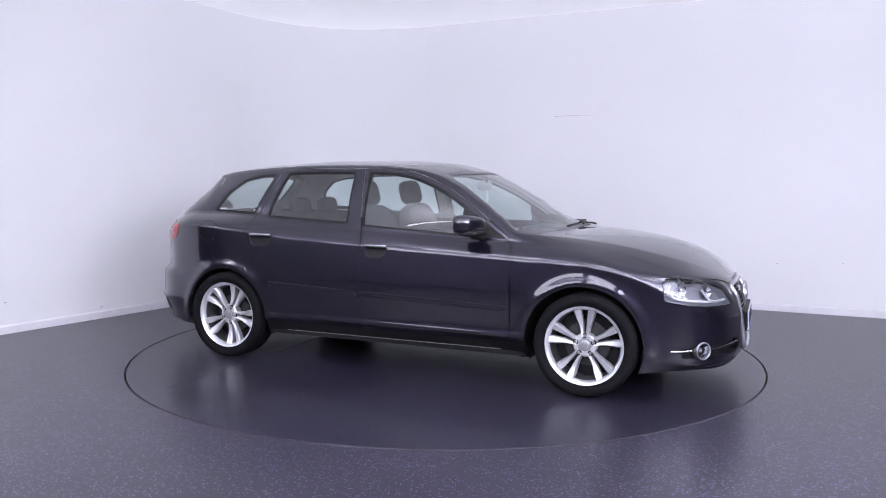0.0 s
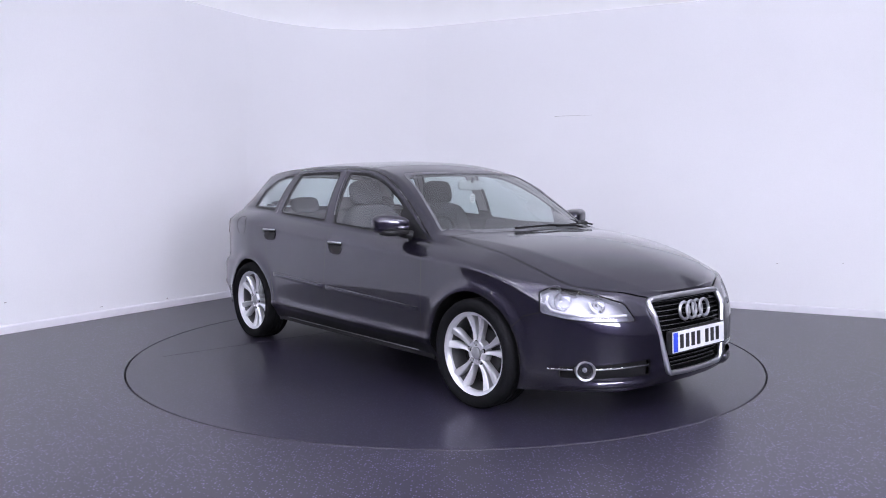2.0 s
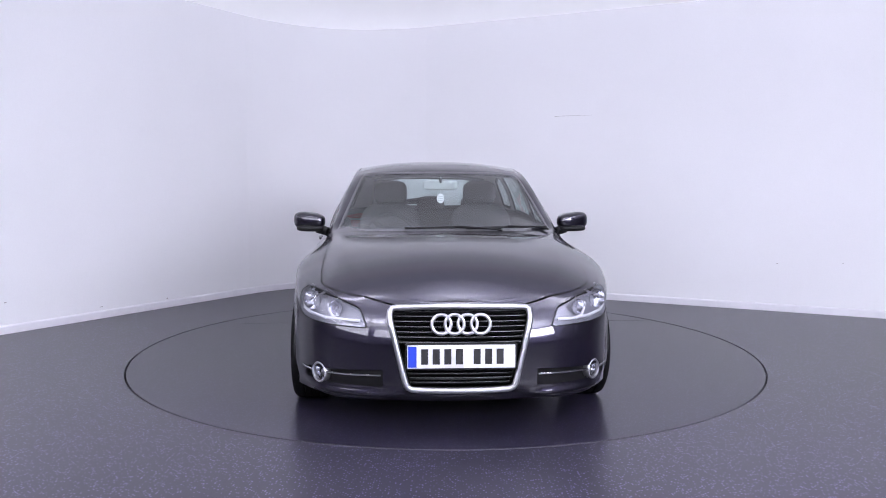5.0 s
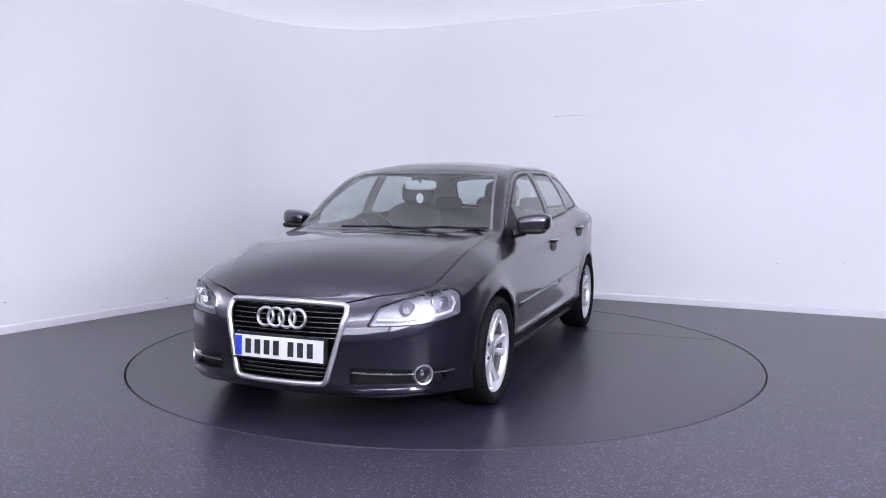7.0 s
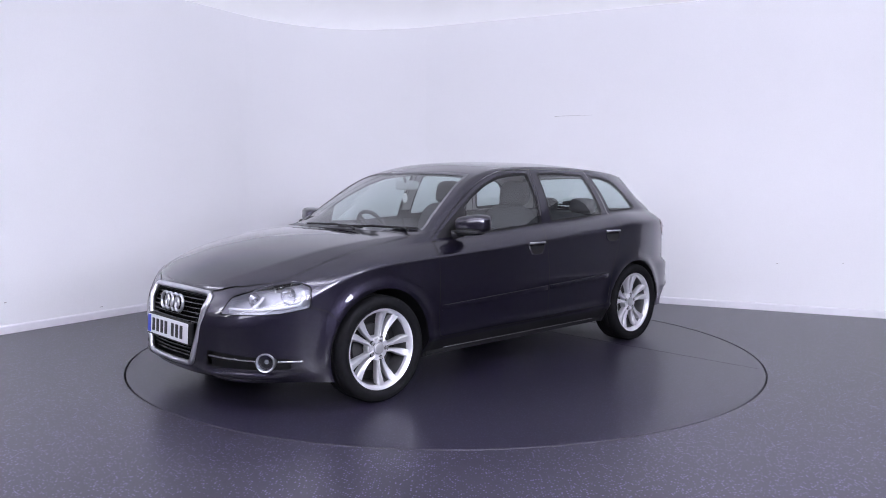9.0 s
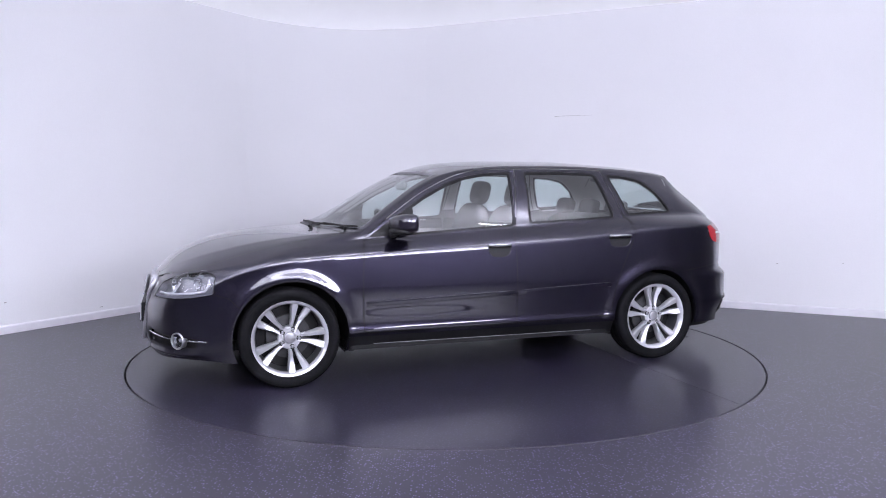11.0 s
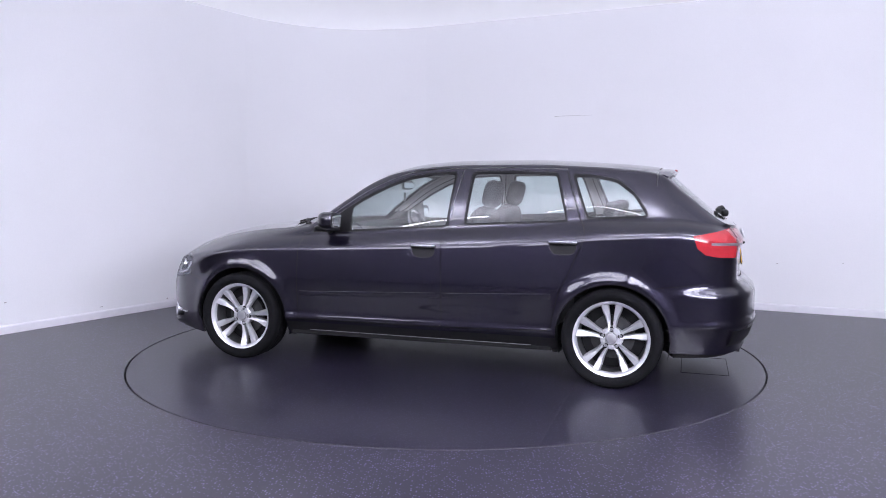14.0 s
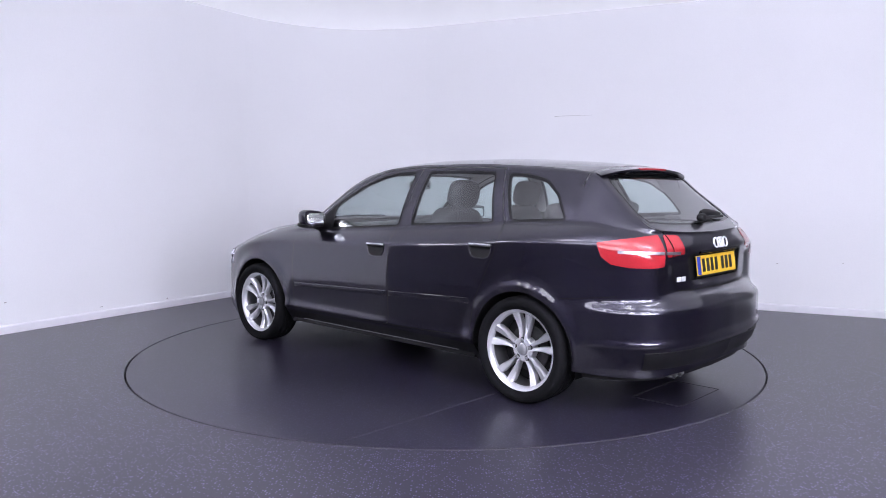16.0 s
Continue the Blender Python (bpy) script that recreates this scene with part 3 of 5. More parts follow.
FRAME_TOP = arc([(0.805, 0.905), (0.595, 1.056), (0.405, 1.182), (0.228, 1.270), (0.08, 1.320), (-0.05, 1.341), (-0.295, 1.350), (-0.640, 1.352), (-0.975, 1.343)])
HOOD_SIDE = arc([(2.040, 0.325), (2.000, 0.430), (1.93, 0.575), (1.84, 0.672), (1.74, 0.705), (1.50, 0.712), (1.20, 0.710), (0.93, 0.705)])


def mark_skin(bm, layer):
    """Cuts openings, glass, lamps and joints into the left half of the skin."""
    low = lambda f: f.calc_center_median().z < 0.72
    for cx, cz, r in ARCH.values():
        ring = [(cx + r * math.cos(2 * math.pi * i / 40), cz + r * math.sin(2 * math.pi * i / 40)) for i in range(40)]
        clip(bm, ring, SIDE, layer, HOLE, low, -0.3)
    above = lambda f: f.calc_center_median().z > 0.88 and f.calc_center_median().x < 0.80
    for poly, mark in ((WIN_F, GLASS_F), (WIN_R, GLASS_R), (WIN_Q, GLASS_Q)):
        outer = rounded(poly, 0.035)
        clip(bm, outer, SIDE, layer, TRIM, above)
        clip(bm, rounded(shrunk(poly, 0.015), 0.024), SIDE, layer, mark, above)
    glass_front = lambda f: 0.15 < f.calc_center_median().x < 1.12 and f.calc_center_median().z > 0.93 and f.normal.x > 0.25
    screen = [(-0.3, 0.952), (0.35, 0.951), (0.690, 0.949), (0.676, 0.985), (0.560, 1.285), (0.535, 1.312), (0.35, 1.326), (0.0, 1.331), (-0.3, 1.331)]
    clip(bm, screen, FRONT, layer, SCREEN_TRIM, glass_front)
    clip(bm, shrunk(screen, 0.014), FRONT, layer, SCREEN, glass_front)
    glass_back = lambda f: f.calc_center_median().x < -1.55
    back = [(-0.3, 1.316), (0.0, 1.316), (0.30, 1.310), (0.455, 1.290), (0.485, 1.260), (0.535, 1.085), (0.515, 1.035), (0.30, 1.020), (0.0, 1.015), (-0.3, 1.015)]
    clip(bm, back, REAR, layer, BACK_TRIM, glass_back)
    clip(bm, shrunk(back, 0.012), REAR, layer, BACKLIGHT, glass_back)
    q = lambda pts, view: [tuple(flat(view, Vector(p))) for p in pts]
    fore = lambda f: f.calc_center_median().x > 1.55
    head = q([(2.052, 0.445, 0.548), (2.010, 0.490, 0.632), (1.914, 0.597, 0.678), (1.813, 0.709, 0.706), (1.755, 0.772, 0.712), (1.722, 0.810, 0.690), (1.722, 0.810, 0.588), (1.80, 0.722, 0.566), (1.894, 0.619, 0.555)], QF)
    clip(bm, rounded(shrunk(head, -0.006), 0.022), QF, layer, GAP, fore)
    clip(bm, rounded(head, 0.018), QF, layer, HEAD, fore)
    aft = lambda f: f.calc_center_median().x < -1.55
    tail = q([(-1.712, 0.775, 0.940), (-1.795, 0.681, 0.957), (-1.942, 0.525, 0.978), (-1.957, 0.508, 0.90), (-1.957, 0.508, 0.812), (-1.90, 0.57, 0.808), (-1.817, 0.657, 0.812), (-1.756, 0.722, 0.828), (-1.724, 0.757, 0.868)], QR)
    clip(bm, rounded(tail, 0.008), QR, layer, TAIL_OUT, aft)
    inner = q([(-1.962, 0.503, 0.977), (-2.032, 0.429, 0.972), (-2.046, 0.414, 0.93), (-2.056, 0.404, 0.872), (-1.967, 0.497, 0.858)], QR)
    clip(bm, rounded(inner, 0.016), QR, layer, TAIL_IN, aft)
    well = [(-0.3, 0.868), (0.33, 0.868), (0.350, 0.852), (0.325, 0.728), (0.305, 0.718), (-0.3, 0.718)]
    clip(bm, well, REAR, layer, PLATE_WELL, aft)
    # grille opening
    grille = [(-0.2, 0.640), (0.315, 0.636), (0.338, 0.615), (0.335, 0.560), (0.262, 0.285), (0.235, 0.262), (-0.2, 0.258)]
    clip(bm, grille, FRONT, layer, HOLE, fore)
    # slot of the fog lamp
    slot = q([(2.115, 0.385, 0.345), (1.80, 0.752, 0.318), (1.80, 0.752, 0.262), (2.115, 0.385, 0.262)], QF)
    clip(bm, rounded(slot, 0.01), QF, layer, HOLE, fore)
    side = lambda f: abs(f.calc_center_median().x) < 1.6
    groove(bm, [(0.93, 0.288), (-0.98, 0.288)], SIDE, layer, GAP, 0.003, side, 0.02)
    for line in (DOOR_F, DOOR_B, DOOR_R, FRAME_TOP):
        groove(bm, line, SIDE, layer, GAP, 0.0060, side, 0.02)
    up = lambda f: f.calc_center_median().x > 0.85 and f.calc_center_median().z > 0.60
    groove(bm, HOOD_SIDE, TOP, layer, GAP, 0.005, up, 0.15)
    groove(bm, [(0.93, 0.705), (1.02, 0.45), (1.06, 0.2), (1.065, -0.1)], TOP, layer, GAP, 0.010, up, 0.15)
    groove(bm, [(1.730, 0.588), (1.640, 0.560), (1.58, 0.500)], SIDE, layer, GAP, 0.006, low, 0.05)
    groove(bm, [(-1.560, 0.628), (-1.70, 0.642), (-1.86, 0.660)], SIDE, layer, GAP, 0.005, None, 0.05)
    groove(bm, arc([(0.545, 1.10), (0.555, 1.02), (0.500, 0.982), (0.503, 0.86), (0.478, 0.74), (0.440, 0.690), (0.38, 0.672), (-0.05, 0.667)]), REAR, layer, GAP, 0.007, aft)
    groove(bm, [(-1.535, 0.60), (-1.545, 0.30), (-1.548, -0.05)], TOP, layer, GAP, 0.006, lambda f: f.calc_center_median().z > 1.2, 0.2)


FRONT_DOOR_AREA = DOOR_F + DOOR_B[1:] + [p for p in reversed(FRAME_TOP) if p[0] > -0.29]
REAR_DOOR_AREA = DOOR_R + [p for p in reversed(FRAME_TOP) if p[0] < -0.30] + list(reversed(DOOR_B))


def panel_of(f, mark):
    """The name of the part to which a face of the left half belongs."""
    if mark in (GAP, HOLE):
        return None
    names = {TRIM: "window_trim", GLASS_F: "front_window", GLASS_R: "rear_side_window", GLASS_Q: "quarter_window", SCREEN: "windscreen", SCREEN_TRIM: "windscreen_seal", BACKLIGHT: "rear_window",
             BACK_TRIM: "rear_window_seal", HEAD: "headlight_lens", TAIL_OUT: "tail_light", TAIL_IN: "inner_tail_light", PLATE_WELL: "plate_recess"}
    if mark in names:
        return names[mark]
    c = f.calc_center_median()
    s = (c.x, c.z)
    if -0.97 < c.x < 0.92 and c.z < 0.288 and c.y > 0.6:
        return "sill_panel"
    if c.x < 0.9 and c.x > -1.15 and c.y > 0.45:
        if within(s, FRONT_DOOR_AREA):
            return "front_door"
        if within(s, REAR_DOOR_AREA):
            return "rear_door"
    if 0.80 < c.x <= 0.93 and c.z > 0.93 and c.y < 0.64:
        return "cowl_panel"
    if c.x > 0.93:
        edge = np.interp(c.x, [p[0] for p in reversed(HOOD_SIDE)], [p[1] for p in reversed(HOOD_SIDE)])
        cowl = np.interp(c.y, [0, 0.2, 0.45, 0.705], [1.064, 1.06, 1.02, 0.93])
        if c.z > 0.655 and c.y < edge and c.x > cowl:
            return "hood"
        if c.x <= cowl - 0.004 and c.z > 0.90 and c.y < 0.64:
            return "cowl_panel"
        if c.x > 1.58 and c.z < np.interp(c.x, [1.58, 1.64, 1.73, 2.2], [0.50, 0.56, 0.588, 0.67]):
            return "front_bumper"
    if c.x < -1.56:
        if c.z < np.interp(c.x, [-1.86, -1.70, -1.56], [0.664, 0.642, 0.628]):
            return "rear_bumper"
        lim = np.interp(c.z, [0.66, 0.69, 0.74, 0.86, 0.982, 1.02, 1.10, 1.34], [0.38, 0.44, 0.478, 0.503, 0.503, 0.55, 0.545, 0.52])
        if c.y < lim:
            return "tailgate"
    return "body_shell"


def skin_parts(car):
    """Builds the outer skin, cut into its panels, and returns its surface for fitting trim."""
    bm = half_shell()
    from_tree = bm.copy()
    bmesh.ops.triangulate(from_tree, faces=from_tree.faces)
    from_tree.normal_update()
    tree = BVHTree.FromBMesh(from_tree)
    from_tree.faces.ensure_lookup_table()
    layer = bm.faces.layers.int.new("mark")
    mark_skin(bm, layer)
    groups = {}
    for f in bm.faces:
        name = panel_of(f, f[layer])
        if name:
            groups.setdefault(name, []).append(f)

    # keep the cowl in one piece
    cowl = set(groups.get("cowl_panel", []))
    ahead = [f for f in cowl if f.calc_center_median().y < 0.05]
    whole = set(ahead)
    while ahead:
        f = ahead.pop()
        for e in f.edges:
            for g in e.link_faces:
                if g in cowl and g not in whole:
                    whole.add(g)
                    ahead.append(g)
    groups["body_shell"] += [f for f in groups.get("cowl_panel", []) if f not in whole]
    groups["cowl_panel"] = [f for f in groups.get("cowl_panel", []) if f in whole]

    def normal_at(co):
        hit, no, idx, _ = tree.find_nearest(co)
        f = from_tree.faces[idx]
        a, b, c = (v.co for v in f.verts)
        na, nb, nc = (v.normal for v in f.verts)
        p = hit
        v0, v1, v2 = b - a, c - a, p - a
        d00, d01, d11, d20, d21 = v0.dot(v0), v0.dot(v1), v1.dot(v1), v2.dot(v0), v2.dot(v1)
        den = d00 * d11 - d01 * d01
        if abs(den) < 1e-16:
            return no
        s, t = (d11 * d20 - d01 * d21) / den, (d00 * d21 - d01 * d20) / den
        n = na * (1 - s - t) + nb * s + nc * t
        if abs(co.y) < 0.002:
            n.y = 0
        return n.normalized() if n.length > 1e-6 else no

    mats = {"window_trim": BLACK, "front_window": GLASS, "rear_side_window": GLASS, "quarter_window": GLASS, "windscreen": GLASS, "windscreen_seal": SEAL, "rear_window": GLASS,
            "rear_window_seal": GLOSSBLACK, "headlight_lens": CLEAR, "tail_light": REDLENS, "inner_tail_light": REDLENS, "plate_recess": BLACK, "cowl_panel": BLACK, "sill_panel": BLACK}
    sink = {"window_trim": 0.002, "front_window": 0.005, "rear_side_window": 0.005, "quarter_window": 0.004, "windscreen": 0.003, "windscreen_seal": 0.001, "rear_window": 0.004,
            "rear_window_seal": 0.002, "plate_recess": 0.022, "tail_light": -0.003, "inner_tail_light": -0.003}
    labels = {"hood": "dark grey metallic hood", "windscreen": "clear windscreen glass", "tail_light": "red tail light lens", "inner_tail_light": "red tail light lens", "headlight_lens": "clear headlight glass",
              "window_trim": "black rubber window trim", "sill_panel": "black lower sill panel", "cowl_panel": "black plastic cowl below the windscreen"}
    central = ("body_shell", "hood", "windscreen", "windscreen_seal", "rear_window", "rear_window_seal", "tailgate", "front_bumper", "rear_bumper", "plate_recess", "cowl_panel")
    made = {}
    for name, faces in groups.items():
        index, cos, nos, polys = {}, [], [], []
        for f in faces:
            ids = []
            for v in f.verts:
                if v not in index:
                    index[v] = len(cos)
                    no = normal_at(v.co)
                    cos.append(v.co - no * sink.get(name, 0.0))
                    nos.append(no)
                ids.append(index[v])
            polys.append(ids)
        flip = [Vector((c.x, -c.y, c.z)) for c in cos]
        flip_n = [Vector((n.x, -n.y, n.z)) for n in nos]
        if name in central:
            k = len(cos)
            sets = [(cos + flip, nos + flip_n, polys + [[i + k for i in reversed(p)] for p in polys])]
        else:
            sets = [(cos, nos, polys), (flip, flip_n, [list(reversed(p)) for p in polys])]
        for vs, ns, ps in sets:
            me = bpy.data.meshes.new(name)
            me.from_pydata([tuple(v) for v in vs], [], ps)
            me.materials.append(mats.get(name, PAINT))
            me.polygons.foreach_set("use_smooth", [True] * len(me.polygons))
            me.normals_split_custom_set_from_vertices([tuple(n) for n in ns])
            ob = new(name, me)
            ob.parent = car
            if name in labels:
                ob["label"] = labels[name]
            made.setdefault(name, []).append(ob)
    for obs in made.values():
        for ob in obs:
            if ob.data.materials[0] in (GLASS, CLEAR):
                ob.visible_shadow = False
    # inner panels seen in the joints and through the glass, open where there is glass, lamp or arch
    for name, mat, label, lo, hi in (("inner_shell", BLACK, "dark inner panels", -1, 1.02), ("headlining", LINING, "pale grey headlining and pillar trim", 1.02, 9)):
        inner = bmesh.new()
        seen = {}
        for f in bm.faces:
            if f[layer] not in (0, GAP, TRIM, SCREEN_TRIM, BACK_TRIM):
                continue
            c = f.calc_center_median()
            height = 0.0 if f[layer] else c.z
            if not lo <= height < hi or (c.x > 1.97 and c.z > 0.64) or (c.x < -1.96 and c.z > 0.93):
                continue
            ring = []
            for v in f.verts:
                if v not in seen:
                    co = v.co - v.normal * 0.016
                    seen[v] = [inner.verts.new(co), inner.verts.new((co.x, -co.y, co.z))]
                ring.append(seen[v])
            inner.faces.new([r[0] for r in ring])
            inner.faces.new([r[1] for r in reversed(ring)])
        part(name, inner, mat, car, label)
    # lamp bowls behind the headlight glass
    bowl = [f for f in bm.faces if f[layer] == HEAD]
    for side in (1, -1):
        inner, seen = bmesh.new(), {}
        for f in bowl:
            ring = []
            for v in f.verts:
                if v not in seen:
                    co = v.co - v.normal * 0.045
                    seen[v] = inner.verts.new((co.x, co.y * side, co.z))
                ring.append(seen[v])
            inner.faces.new(ring if side > 0 else ring[::-1])
        rim = [e for e in inner.edges if e.is_boundary]
        for v in bmesh.ops.extrude_edge_only(inner, edges=rim)["geom"]:
            if isinstance(v, bmesh.types.BMVert):
                hit, no, _, _ = tree.find_nearest(Vector((v.co.x, abs(v.co.y), v.co.z)))
                v.co += Vector((no.x, no.y * side, no.z)) * 0.043
        part("headlight_housing", inner, LAMPGREY, car, "silver grey headlight housing")
    bm.free()
    return tree


def on_side(tree, x, z, out=0.0, side=1):
    """The skin's point at x, z on one side, moved outwards."""
    hit, no, _, _ = tree.ray_cast(Vector((x, 3, z)), Vector((0, -1, 0)))
    if hit is None:
        hit, no = Vector((x, 0.85, z)), Vector((0, 1, 0))
    p = hit + no * out
    return Vector((p.x, p.y * side, p.z))


def on_front(tree, y, z, out=0.0, way=1):
    hit, no, _, _ = tree.ray_cast(Vector((4 * way, abs(y), z)), Vector((-way, 0, 0)))
    if hit is None:
        hit, no = Vector((2.1 * way, abs(y), z)), Vector((way, 0, 0))
    p = hit + no * out
    return Vector((p.x, p.y if y >= 0 else -p.y, p.z))


# ---- wheels ----
def build_wheel(car, x, y, side, turn):
    """One alloy wheel with its tyre; the outer face looks along the side."""
    R, r = 0.307, 0.229
    tyre = [(r - 0.004, 0.075), (r + 0.006, 0.086), (r + 0.020, 0.094), (0.262, 0.104), (0.285, 0.102), (0.297, 0.094), (0.304, 0.078), (R, 0.060), (R, 0.045), (R - 0.005, 0.042), (R - 0.005, 0.034), (R, 0.031), (R, 0.006),
            (R - 0.005, 0.003), (R - 0.005, -0.005), (R, -0.008), (R, -0.034), (R - 0.005, -0.037), (R - 0.005, -0.045), (R, -0.048), (0.304, -0.080), (0.290, -0.100), (0.262, -0.106), (r, -0.09)]
    barrel = [(r - 0.030, -0.085), (r - 0.027, 0.02), (r - 0.019, 0.050), (r - 0.006, 0.050), (r - 0.004, -0.085)]
    rim = [(r - 0.020, 0.050), (r - 0.017, 0.062), (r - 0.012, 0.074), (r - 0.003, 0.082), (r + 0.006, 0.085), (r + 0.010, 0.080), (r + 0.006, 0.074), (r - 0.002, 0.066), (r - 0.004, 0.050)]
    hub = lathe([(0.002, 0.050), (0.036, 0.050), (0.040, 0.054), (0.064, 0.053), (0.070, 0.047), (0.071, 0.0)], 40)
    wheel = part("wheel", lathe(rim, 72, close=True), ALLOY, car, "silver alloy wheel with five pairs of spokes", sharp=35)
    part("hub", hub, ALLOY, wheel)
    part("rim_barrel", lathe(barrel, 64, close=True), SHADE_BARREL, wheel, "rim barrel, grey with painted shade")
    # five pairs of blades, slim at the hub and flaring into the rim, with a ridge along each
    stations = ((0.0, 0.0035, 0.026), (0.18, 0.0065, 0.0275), (0.38, 0.0095, 0.034), (0.58, 0.0125, 0.045), (0.76, 0.0160, 0.057), (0.90, 0.0195, 0.0635), (1.0, 0.0225, 0.0670))
    for k in range(10):
        pair, sgn = k // 2, (-1 if k % 2 else 1)
        mid = math.radians(90 + 72 * pair)
        c, t = Vector((math.cos(mid), 0, math.sin(mid))), Vector((-math.sin(mid), 0, math.cos(mid)))
        bm, cols = bmesh.new(), []
        for s, a_in, a_out in stations:
            rad = 0.050 + (r - 0.016 - 0.050) * s
            face = 0.056 - 0.014 * math.sin(math.pi * min(1, s * 0.95)) + 0.014 * s
            wide = a_out - a_in
            ring = []
            for f, dep in ((0.0, -0.040), (0.0, -0.007), (0.12, -0.002), (0.62 + 0.2 * s, 0.004), (0.97, -0.010), (1.0, -0.040)):
                across = sgn * (a_in + wide * f)
                p = c * math.sqrt(max(rad * rad - across * across, 1e-5)) + t * across
                ring.append(bm.verts.new((p.x, face + dep, p.z)))
            cols.append(ring)
        for a, b in zip(cols, cols[1:]):
            for i in range(6):
                bm.faces.new((a[i], a[(i + 1) % 6], b[(i + 1) % 6], b[i]))
        bm.faces.new(cols[0])
        bm.faces.new(cols[-1])
        bmesh.ops.recalc_face_normals(bm, faces=bm.faces)
        part("spoke", bm, ALLOY, wheel, sharp=18)
    part("tyre", lathe(tyre, 80), RUBBER, wheel, "black rubber tyre", sharp=50)
    part("hub_cap", lathe([(0.001, 0.0620), (0.028, 0.0620), (0.033, 0.059), (0.035, 0.050)], 28), CAPGREY, wheel, "round grey hub cap")
    for k in range(5):
        a = math.radians(90 + 72 * k)
        at = (0.056 * math.cos(a), 0, 0.056 * math.sin(a))
        # flat black disc in place of the shaded recess round each bolt
        seat = lathe([(0.001, 0.0545), (0.0155, 0.0545), (0.0165, 0.050)], 20)
        bmesh.ops.translate(seat, verts=seat.verts, vec=at)
        bolt = lathe([(0.001, 0.063), (0.008, 0.063), (0.0105, 0.060), (0.0115, 0.052)], 6)
        bmesh.ops.translate(bolt, verts=bolt.verts, vec=at)
        part("wheel_bolt", bolt, CAPGREY, wheel, "grey wheel bolt")
        part("bolt_shade", seat, BLACK, wheel, "black disc for the shade of a bolt recess")
    part("brake_disc", lathe([(0.05, -0.015), (0.136, -0.015), (0.136, -0.037), (0.05, -0.037)], 48, close=True), SHADE_STEEL, wheel, "steel brake disc darkened with painted shade")
    # black disc added behind the spokes to stand for the shade there
    part("wheel_shade", lathe([(0.02, -0.045), (0.198, -0.045), (0.198, -0.05), (0.02, -0.05)], 40, close=True), BLACK, wheel)
    wheel.matrix_basis = Matrix.Translation((x, y * side, R - 0.001)) @ Matrix.Rotation(math.pi if side < 0 else 0, 4, "Z") @ Matrix.Rotation(radians(turn), 4, "Y")
    return wheel


def build_arches(car):
    """Dark wheel housings and underbody."""
    for cx, cz, r in ARCH.values():
        for side in (1, -1):
            bm = bmesh.new()
            rows = []
            for i in range(25):
                a = math.radians(-20 + 220 * i / 24)
                rows.append([bm.verts.new((cx + (r + 0.006) * math.cos(a), side * y, cz + (r + 0.006) * math.sin(a))) for y in (float(np.interp(cz + r * math.sin(a), [0.19, 0.31], [0.795, 0.868])), 0.70, 0.50)] + [bm.verts.new((cx, side * 0.50, cz))])
            for a, b in zip(rows, rows[1:]):
                for k in range(3):
                    bm.faces.new((a[k], b[k], b[k + 1], a[k + 1]))
            bmesh.ops.remove_doubles(bm, verts=bm.verts, dist=0.0005)
            part("wheel_housing", bm, BLACK, car, "black plastic wheel housing")
    bm, left, n = bmesh.new(), [], 90
    for i in range(n + 1):
        u = i / n
        x, y = PLAN(u)
        n2 = plan_normal(u)
        x, y = x - n2.x * 0.06, max(0.0, y - n2.y * 0.06)
        for cx, _, r in ARCH.values():
            if abs(x - cx) < r:
                y = min(y, 0.60)
        left.append((x, y))
    ring = left + [(x, -y) for x, y in reversed(left[1:-1])]
    top, low = [bm.verts.new((x, y, 0.245)) for x, y in ring], [bm.verts.new((x, y, 0.200)) for x, y in ring]
    bm.faces.new(top)
    bm.faces.new(low)
    for i in range(len(ring)):
        j = (i + 1) % len(ring)
        bm.faces.new((top[i], top[j], low[j], low[i]))
    bmesh.ops.recalc_face_normals(bm, faces=bm.faces)
    for x in (0.897, -0.948):
        for side in (1, -1):
            part("sill_end", box((0.035, 0.27, 0.17), (x, 0.672 * side, 0.275), 0.006), BLACK, car, smooth=False)
    part("underbody", bm, BLACK, car, "black underbody")


def build_car():
    car = new("car")
    tagged(car, "dark grey metallic five-door hatchback car on the turntable", "car")
    tree = skin_parts(car)
    build_arches(car)
    for axle, turn_l, turn_r in (("front", -21, 1), ("rear", 0, -24)):
        x, y = WHEELS[axle]
        build_wheel(car, x, y, 1, turn_l)
        build_wheel(car, x, y, -1, turn_r)
    return car, tree



# ---- fittings on the skin ----
def on_way(tree, p, way, out=0.0, side=1):
    """The skin's point met from outside along a level direction through p (left side), moved outwards."""
    w = Vector(way).normalized()
    start = Vector(p) + w * 1.0
    hit, no, _, _ = tree.ray_cast(start, -w)
    if hit is None:
        hit, no = Vector(p), w
    q = hit + no * out
    return Vector((q.x, q.y * side, q.z))


def ribbon(rows, closed=False):
    """A skin over rows of points."""
    bm = bmesh.new()
    vs = [[bm.verts.new(p) for p in r] for r in rows]
    for a, b in zip(vs, vs[1:]):
        n = len(a)
        for k in range(n if closed else n - 1):
            bm.faces.new((a[k], a[(k + 1) % n], b[(k + 1) % n], b[k]))
    if closed:
        bm.faces.new(vs[0])
        bm.faces.new(vs[-1])
    bmesh.ops.recalc_face_normals(bm, faces=bm.faces)
    return bm


